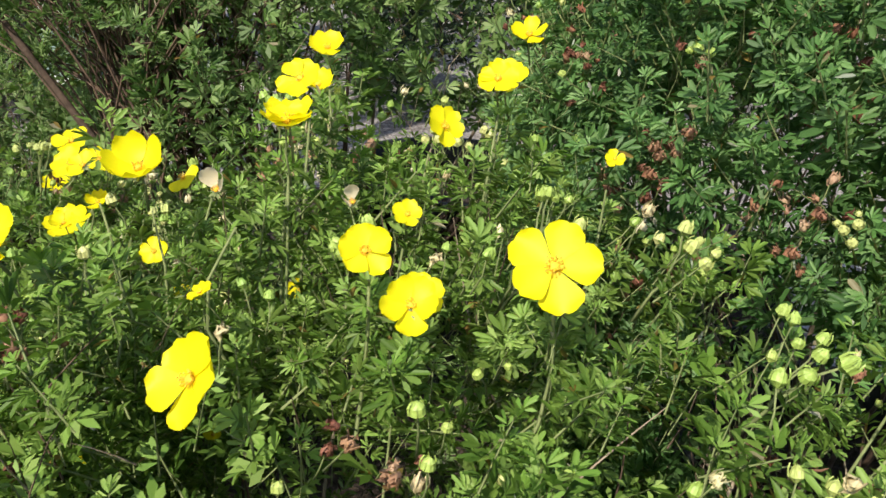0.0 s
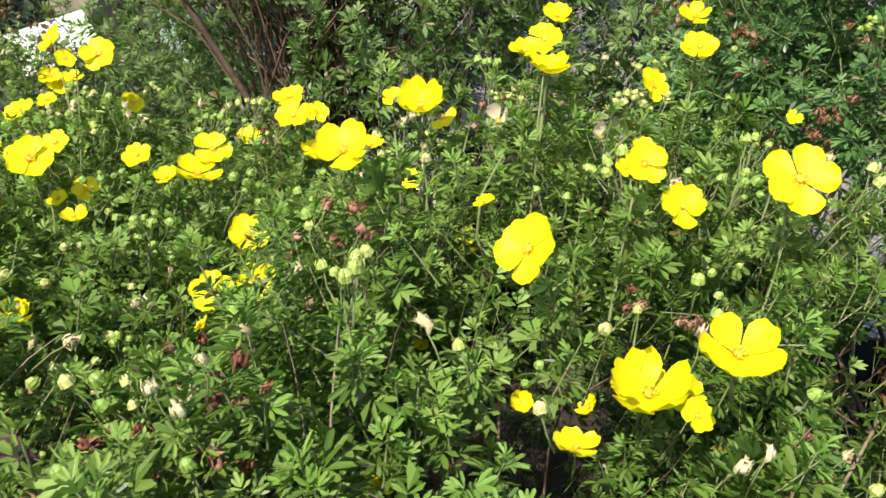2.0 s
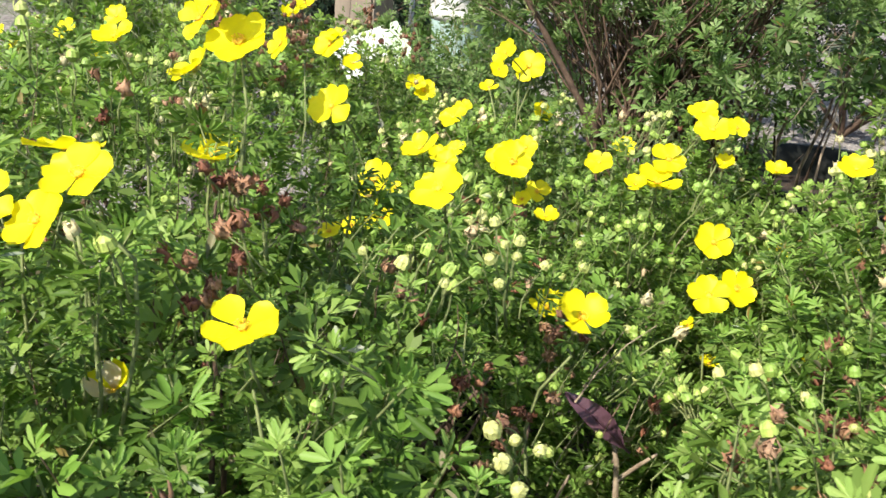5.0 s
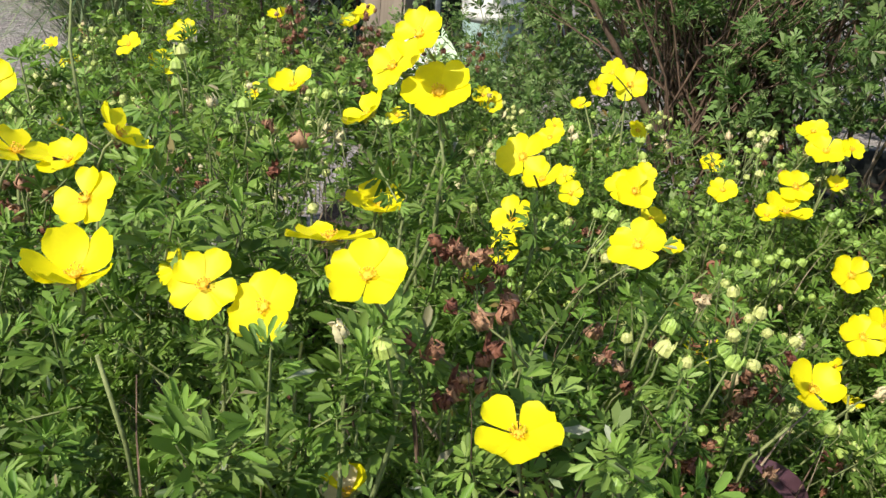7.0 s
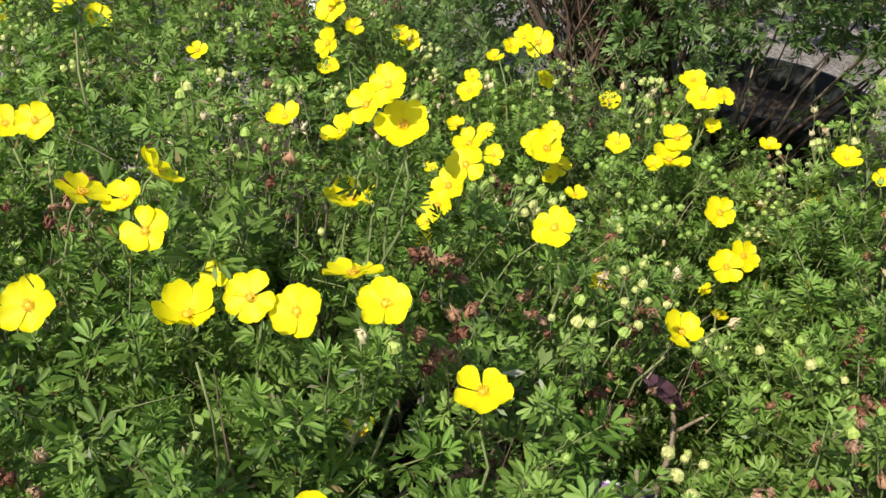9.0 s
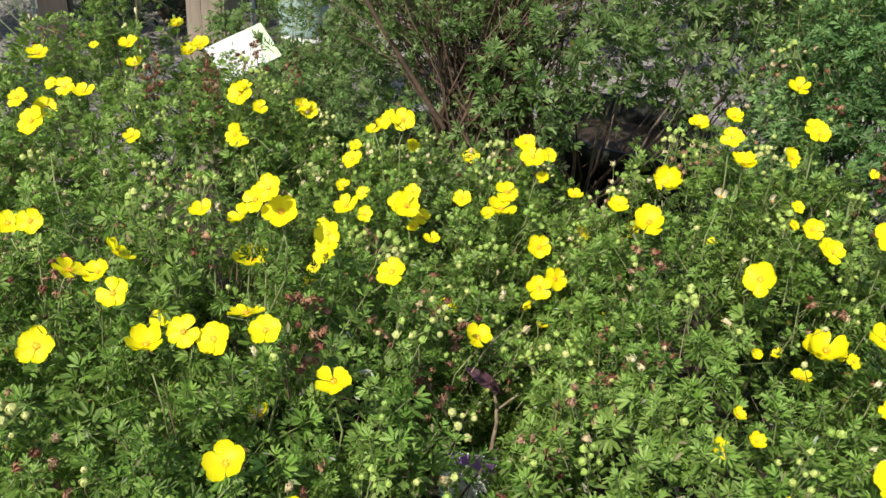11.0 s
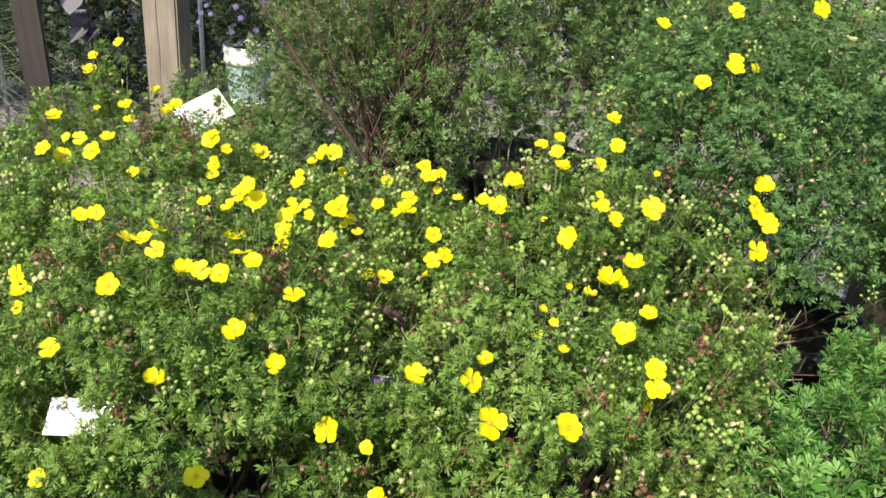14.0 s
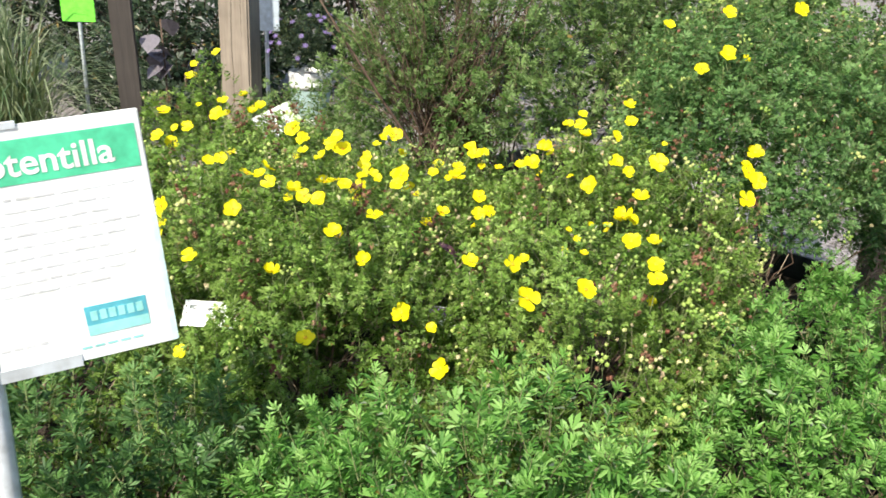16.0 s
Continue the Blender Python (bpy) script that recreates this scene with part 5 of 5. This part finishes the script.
# ---- signs farther off ----
def far_sign(name, x, y, z, w, h, turn, mat, label):
    ob = thing(name, x, y, z, label, "sign")
    ob.rotation_euler = (radians(90), 0, radians(turn))
    plate("panel", -w / 2, w / 2, -h / 2, h / 2, -0.003, 0.003, mat, ob, "", 0.002)
    part("stake", tube(bmesh.new(), [Vector((0, -h / 2 + 0.02, -0.008)), Vector((0, -z, -0.008))], [0.008, 0.008], 6), STAKE, ob)
    return ob


far_sign("lime_sign", -2.03, 2.55, 0.808, 0.14, 0.20, 10, PRINT_LIME, "bright lime green plant sign on a stake")
far_sign("grey_sign", -1.135, 2.25, 0.87, 0.11, 0.24, 0, PRINT_PALE, "pale blue-grey card sign beside a timber post")
tall = far_sign("picture_sign", 1.325, 1.60, 0.833, 0.20, 0.34, -15, PRINT_YELLOW, "yellow sign with a round lilac flower picture")
for r, mat, zz, nm in ((0.082, PRINT_WHITE, 0.0034, "ring"), (0.076, PRINT_BLUE, 0.0040, "picture")):
    bm = bmesh.new()
    bmesh.ops.create_circle(bm, cap_ends=True, radius=r, segments=36, matrix=Matrix.Translation((0, 0.07, zz)))
    part(nm, bm, mat, tall)
plate("lower_panel", -0.095, 0.095, -0.165, -0.03, 0.003, 0.0042, PRINT_LIME, tall, "lime lower panel")


# ---- fallen purple leaf lying on the shrub, with its pale twig ----
def fallen_leaf(tip, end):
    a, b = Vector(tip), Vector(end)
    ob = thing("fallen_leaf", *a, "dark purple fallen leaf lying on the foliage", "leaf")
    bm = bmesh.new()
    way = b - a
    side = way.cross(Vector((0.2, -0.7, 0.7))).normalized()
    up = side.cross(way).normalized()
    n = 8
    mid = [bm.verts.new(way * (j / n) + up * 0.004 * math.sin(3.1 * j / n)) for j in range(n + 1)]
    for s in (-1, 1):
        rim = [bm.verts.new(way * (j / n) + side * s * 0.0068 * math.sin(math.pi * min(1, j / n + 0.03)) ** 0.8 + up * (0.004 * math.sin(3.1 * j / n) + 0.004 * math.sin(math.pi * j / n))) for j in range(n + 1)]
        for j in range(n):
            bm.faces.new((mid[j], mid[j + 1], rim[j + 1], rim[j]) if s > 0 else (mid[j], rim[j], rim[j + 1], mid[j + 1]))
    part("blade", bm, PURPLE_LEAF, ob, "", True)
    part("midrib", tube(bmesh.new(), [way * -0.02 + up * 0.001, way * 0.5 + up * 0.0052, way * 1.05 + up * 0.001], [0.0006, 0.0007, 0.0008], 5), PURPLE_LEAF, ob)


fallen_leaf((-0.333, 0.220, 0.653), (-0.295, 0.224, 0.623))


def dead_twig(d, points, r):
    part("twig", tube(bmesh.new(), [Vector(p) - Vector((d["x"], d["y"], 0)) for p in points], [r * (1 - 0.5 * i / (len(points) - 1)) for i in range(len(points))], 6), BARK_PALE, d["ob"], "pale bare twig")


dead_twig(P3, [(-0.297, 0.226, 0.54), (-0.295, 0.226, 0.585), (-0.299, 0.228, 0.612), (-0.304, 0.23, 0.626)], 0.0026)
dead_twig(P3, [(-0.296, 0.227, 0.60), (-0.286, 0.222, 0.617), (-0.278, 0.22, 0.628)], 0.0016)
dead_twig(P3, [(-0.05, 0.05, 0.66), (-0.03, 0.06, 0.70), (-0.012, 0.055, 0.735)], 0.0016)

# bare brown twigs among the leaves of the tall flowerless shrub
r6, at6 = P6["rng"], Vector((P6["x"], P6["y"], 0))
for k in range(190):
    u, v = r6.random(), r6.random()
    a = Vector((-0.44 + 0.22 * v, 1.02 + 0.14 * r6.random(), 0.50 + 0.12 * r6.random())) - at6
    b = Vector((-0.68 + 0.58 * u, 0.93 + 0.22 * v, 0.76 + 0.40 * r6.random())) - at6
    pts = [a.lerp(b, i / 5) + Vector(r6.normal(0, 0.012, 3)) * (0 < i < 5) + Vector((0, 0, 0.03 * math.sin(math.pi * i / 5))) for i in range(6)]
    part("twig", tube(bmesh.new(), pts, [0.0021, 0.0018, 0.0015, 0.0012, 0.0010, 0.0007], 4), TWIG, P6["ob"])
    for i in (3, 4, 5):
        if r6.random() < 0.55:
            P6["extra"].append(Matrix.Translation(pts[i]) @ turn_to(b - a + Vector(r6.normal(0, 0.15, 3)), r6.uniform(0, 6)) @ Matrix.Scale(r6.uniform(0.8, 1.3), 4) @ Matrix.Translation((0, 0, -0.02)))
part("twig", tube(bmesh.new(), [Vector(p) - Vector((P6["x"], P6["y"], 0)) for p in ((-0.42, 1.0, 0.60), (-0.53, 0.99, 0.76), (-0.64, 0.98, 0.93), (-0.70, 0.98, 1.02))], [0.005, 0.0045, 0.0035, 0.002], 6), BARK, P6["ob"], "long bare dark stem")

# a tall flowering spray on the shrub near the posts
for k in range(54):
    u = k / 53
    P4["extra"].append(Matrix.Translation((-0.93 - 0.03 * u - P4["x"] + FR.normal(0, 0.022), 0.845 + FR.normal(0, 0.014) - P4["y"], 0.64 + 0.24 * u)) @ turn_to((FR.normal(0, 0.5), -0.3, 1.0), FR.uniform(0, 6)) @ Matrix.Scale(0.9, 4) @ Matrix.Translation((0, 0, -0.03)))
part("branch", tube(bmesh.new(), [Vector(p) - Vector((P4["x"], P4["y"], 0)) for p in ((-0.90, 0.80, 0.40), (-0.93, 0.84, 0.66), (-0.965, 0.85, 0.85))], [0.003, 0.002, 0.0012], 5), BARK, P4["ob"])

# loose shoots standing above the low plant beside the tag
for k in range(26):
    u = k / 25
    P12["extra"].append(Matrix.Translation((-0.79 + 0.12 * u + FR.normal(0, 0.02) - P12["x"], 1.08 - 0.13 * u + FR.normal(0, 0.02) - P12["y"], 0.665 + 0.02 * u + FR.normal(0, 0.012))) @ turn_to((FR.normal(0, 0.35), -0.2, 1.0), FR.uniform(0, 6)) @ Matrix.Scale(1.1, 4) @ Matrix.Translation((0, 0, -0.04)))

# dry heads, half-open buds and a faded petal at their places
for x, y, z, n in ((-0.008, 0.255, 0.745, 7), (-0.40, 0.16, 0.735, 5), (-0.36, 0.13, 0.70, 8), (-0.35, 0.15, 0.66, 6), (-0.23, 0.22, 0.645, 5), (0.05, 0.20, 0.70, 6), (0.12, 0.24, 0.68, 7), (0.08, 0.12, 0.66, 8)):
    cluster(P3, (x, y, z), (0, -0.5, 0.5), SEEDS, n, 0.008, 1.0)
for x, y, z, n in ((-0.53, 0.10, 0.765, 3), (-0.47, 0.12, 0.72, 4), (-0.74, 0.13, 0.71, 8), (-0.60, -0.08, 0.66, 8), (-0.44, -0.02, 0.70, 5)):
    cluster(P1, (x, y, z), (0, -0.5, 0.5), SEEDS, n, 0.009, 1.0)
for x, y, z, n in ((0.245, 0.30, 0.70, 9), (0.21, 0.26, 0.66, 8), (0.16, 0.02, 0.62, 10)):
    cluster(P5, (x, y, z), (-0.3, -0.6, 0.3), SEEDS, n, 0.014, 1.0)
# reddish-brown dry heads in loose clusters
for x, y, z, n in ((-0.346, 0.222, 0.666, 8), (-0.56, 0.15, 0.753, 4), (-0.461, 0.06, 0.738, 6), (-0.658, 0.023, 0.714, 4),
        (-0.665, 0.117, 0.73, 5), (-0.466, 0.098, 0.746, 4), (-0.607, -0.037, 0.697, 8), (-0.345, -0.081, 0.57, 7)):
    cluster(P1, (x, y - 0.006, z + 0.012), (0, -0.4, 0.5), SEEDS, int(n * 2.2), 0.0095, 1.0)
for x, y, z, n in ((-0.445, 0.42, 0.64, 9),):
    cluster(P2, (x, y - 0.006, z + 0.012), (0, -0.4, 0.5), SEEDS, int(n * 2.2), 0.0095, 1.0)
for x, y, z, n in ((-0.204, 0.156, 0.686, 6), (-0.159, 0.311, 0.728, 5), (-0.167, 0.157, 0.717, 5), (-0.203, 0.215, 0.695, 4),
        (-0.233, 0.102, 0.633, 7), (-0.144, -0.076, 0.612, 7), (0.121, 0.134, 0.673, 9), (0.107, 0.044, 0.652, 8),
        (-0.008, -0.114, 0.608, 6), (0.096, 0.084, 0.681, 7), (-0.244, 0.066, 0.596, 6), (-0.06, -0.037, 0.681, 6)):
    cluster(P3, (x, y - 0.006, z + 0.012), (0, -0.4, 0.5), SEEDS, int(n * 2.2), 0.0095, 1.0)
for x, y, z, n in ((-0.619, 0.634, 0.585, 4), (-0.863, 0.439, 0.563, 6), (-0.931, 0.449, 0.573, 7), (-0.815, 0.676, 0.755, 8), (-0.815, 0.670, 0.735, 6), (-0.755, 0.749, 0.73, 9), (-0.752, 0.742, 0.705, 7),
        (-0.736, 0.659, 0.70, 9), (-0.747, 0.943, 0.715, 8), (-0.680, 0.93, 0.69, 8)):
    cluster(P4, (x, y - 0.006, z + 0.012), (0, -0.4, 0.5), SEEDS, int(n * 2.2), 0.0095, 1.0)
for x, y, z, n in ((0.179, 0.565, 0.814, 2), (0.159, 0.548, 0.76, 7), (0.135, 0.563, 0.731, 4), (0.128, 0.634, 0.792, 5),
        (0.205, 0.59, 0.867, 3), (0.231, 0.516, 0.825, 6), (0.229, 0.539, 0.848, 4), (0.203, 0.501, 0.77, 3),
        (0.216, 0.485, 0.763, 4), (0.205, 0.441, 0.615, 9), (0.285, 0.406, 0.69, 8)):
    cluster(P5, (x, y - 0.006, z + 0.012), (0, -0.4, 0.5), SEEDS, int(n * 2.2), 0.0095, 1.0)
for x, y, z, n in ((-0.129, 0.884, 0.543, 6),):
    cluster(P6, (x, y - 0.006, z + 0.012), (0, -0.4, 0.5), SEEDS, int(n * 2.2), 0.0095, 1.0)
# pale green buds in clusters
for x, y, z, n in ((-0.344, 0.088, 0.687, 6), (-0.283, 0.207, 0.607, 6), (-0.403, 0.094, 0.723, 5), (-0.488, 0.094, 0.75, 5),
        (-0.702, 0.147, 0.71, 8), (-0.586, 0.169, 0.747, 10)):
    cluster(P1, (x, y, z - 0.003), (0, -0.4, 0.5), BUDS, (n + 1) // 2, 0.018, 0.8)
for x, y, z, n in ((-0.304, 0.411, 0.628, 8), (-0.331, 0.388, 0.628, 5), (-0.297, 0.462, 0.637, 6), (-0.414, 0.419, 0.644, 10),
        (-0.355, 0.385, 0.631, 9), (-0.338, 0.526, 0.647, 8)):
    cluster(P2, (x, y, z - 0.003), (0, -0.4, 0.5), BUDS, (n + 1) // 2, 0.018, 0.8)
for x, y, z, n in ((-0.082, 0.17, 0.756, 4), (-0.016, 0.163, 0.756, 9), (0.007, 0.162, 0.751, 7), (-0.028, 0.134, 0.752, 7),
        (-0.047, 0.285, 0.764, 5), (-0.183, 0.252, 0.715, 5), (0.046, 0.31, 0.741, 5), (-0.208, 0.304, 0.689, 8),
        (-0.19, 0.16, 0.7, 5), (-0.06, 0.147, 0.755, 12), (-0.156, -0.001, 0.664, 11), (-0.012, -0.029, 0.683, 12),
        (-0.09, 0.024, 0.71, 11)):
    cluster(P3, (x, y, z - 0.003), (0, -0.4, 0.5), BUDS, (n + 1) // 2, 0.018, 0.8)
for x, y, z, n in ((-0.868, 0.451, 0.578, 9), (-0.736, 0.547, 0.626, 12)):
    cluster(P4, (x, y, z - 0.003), (0, -0.4, 0.5), BUDS, (n + 1) // 2, 0.018, 0.8)
for x, y, z, n in ((0.091, 0.638, 0.709, 12),):
    cluster(P5, (x, y, z - 0.003), (0, -0.4, 0.5), BUDS, (n + 1) // 2, 0.018, 0.8)
cluster(P3, (0.159, 0.454, 0.739), (0, 0, 1), BUDS, 1, 0.001, 1.3)


# faded flowers: pale shrivelled petals
def faded(d, x, y, z, az, el, count, size, lost=5):
    f = bloom(d, x, y, z, az, el, size, 1.0, lost)
    for k in range(count):
        p = new("petal", FADED[k % 2])
        p.parent = f
        p.matrix_basis = Matrix.Rotation(k * 2.0 + 0.4, 4, "Z") @ Matrix.Rotation(0.5, 4, "X")
        p["label"] = "faded papery petal"


FADED = []
for me in PETALS[1.0][:2]:
    c = me.copy()
    c.materials.clear()
    c.materials.append(PETAL_FADED)
    FADED.append(c)
# a dry brown tangle low between two shrubs
for k in range(46):
    a = Vector((0.30 + FR.normal(0, 0.05), 0.42 + FR.normal(0, 0.06), 0.46 + FR.normal(0, 0.03)))
    b = a + Vector((FR.normal(-0.03, 0.06), FR.normal(-0.04, 0.05), FR.uniform(0.06, 0.17)))
    pts = [a.lerp(b, i / 4) + Vector(FR.normal(0, 0.006, 3)) - Vector((P5["x"], P5["y"], 0)) for i in range(5)]
    part("twig", tube(bmesh.new(), pts, [0.0017, 0.0015, 0.0013, 0.001, 0.0007], 4), TWIG if k % 3 else BARK_PALE, P5["ob"])

faded(P1, -0.483, 0.034, 0.722, -120, 60, 2, 0.7, 3)
faded(P3, -0.090, 0.371, 0.797, -110, 50, 2, 0.7)
faded(P3, -0.03, 0.39, 0.79, -80, 50, 2, 0.6)
# places that stay clear of leaves: the fallen leaf, the label cards
for x, y, z, r, steps in ((-0.335, 0.222, 0.655, 0.024, 2), (-0.316, 0.225, 0.638, 0.024, 2), (-0.296, 0.228, 0.62, 0.024, 2), (-0.30, 0.226, 0.585, 0.016, 2), (-0.316, 0.245, 0.50, 0.034, 3),
                          (-0.72, 0.0, 0.59, 0.024, 3), (-0.685, 0.0, 0.59, 0.02, 2)):
    for k in range(steps):
        FLOWERS.append((np.array((x, y, z)) + np.array((0.0, -0.80, 0.60)) * 0.1 * k, r))



for d, n, kw in ((P1, 2210, {"own": 280, "inner": 0.4, "stems": 900, "gap": -0.2}), (P2, 1560, {"kinds": FAR, "size": 0.88, "gap": -0.3}), (P3, 2620, {"own": 280, "gap": -0.2, "stems": 1000}), (P4, 2450, {"kinds": FAR, "size": 1.15, "gap": -0.3, "inner": 0.5}), (P12, 620, {"kinds": FAR, "size": 1.25}),
                 (P5, 3050, {"size": 1.16, "low": -0.4, "gap": -0.3, "own": 280, "inner": 0.5}), (P6, 1600, {"branches": 34, "kinds": TALL, "lift": 0.9, "size": 1.5, "inner": 0.6, "low": -0.8, "gap": -0.4, "stems": 1200}),
                 (P7, 1350, {"size": 1.45, "lift": 1.1, "kinds": TALL, "gap": -0.22}), (P8, 700, {"size": 1.4, "lift": 1.1, "kinds": TALL, "gap": -0.22}), (P9, 620, {"size": 1.5, "kinds": TALL, "lift": 1.0}), (P13, 950, {"size": 1.5, "inner": 0.4, "kinds": TALL, "lift": 1.0}), (P14, 450, {"size": 1.2, "kinds": FAR}), (P10, 660, {"kinds": FAR, "size": 1.1}),
                 (P11, 900, {"kinds": FAR, "size": 1.4, "inner": 0.4, "low": 0.0})):
    grow(d, n, **kw)
for d, b, s, k in ((P1, 250, 100, 90), (P2, 320, 140, 80), (P3, 420, 230, 130), (P4, 330, 180, 130), (P5, 260, 140, 120)):
    bud_up(d, b, s, k)
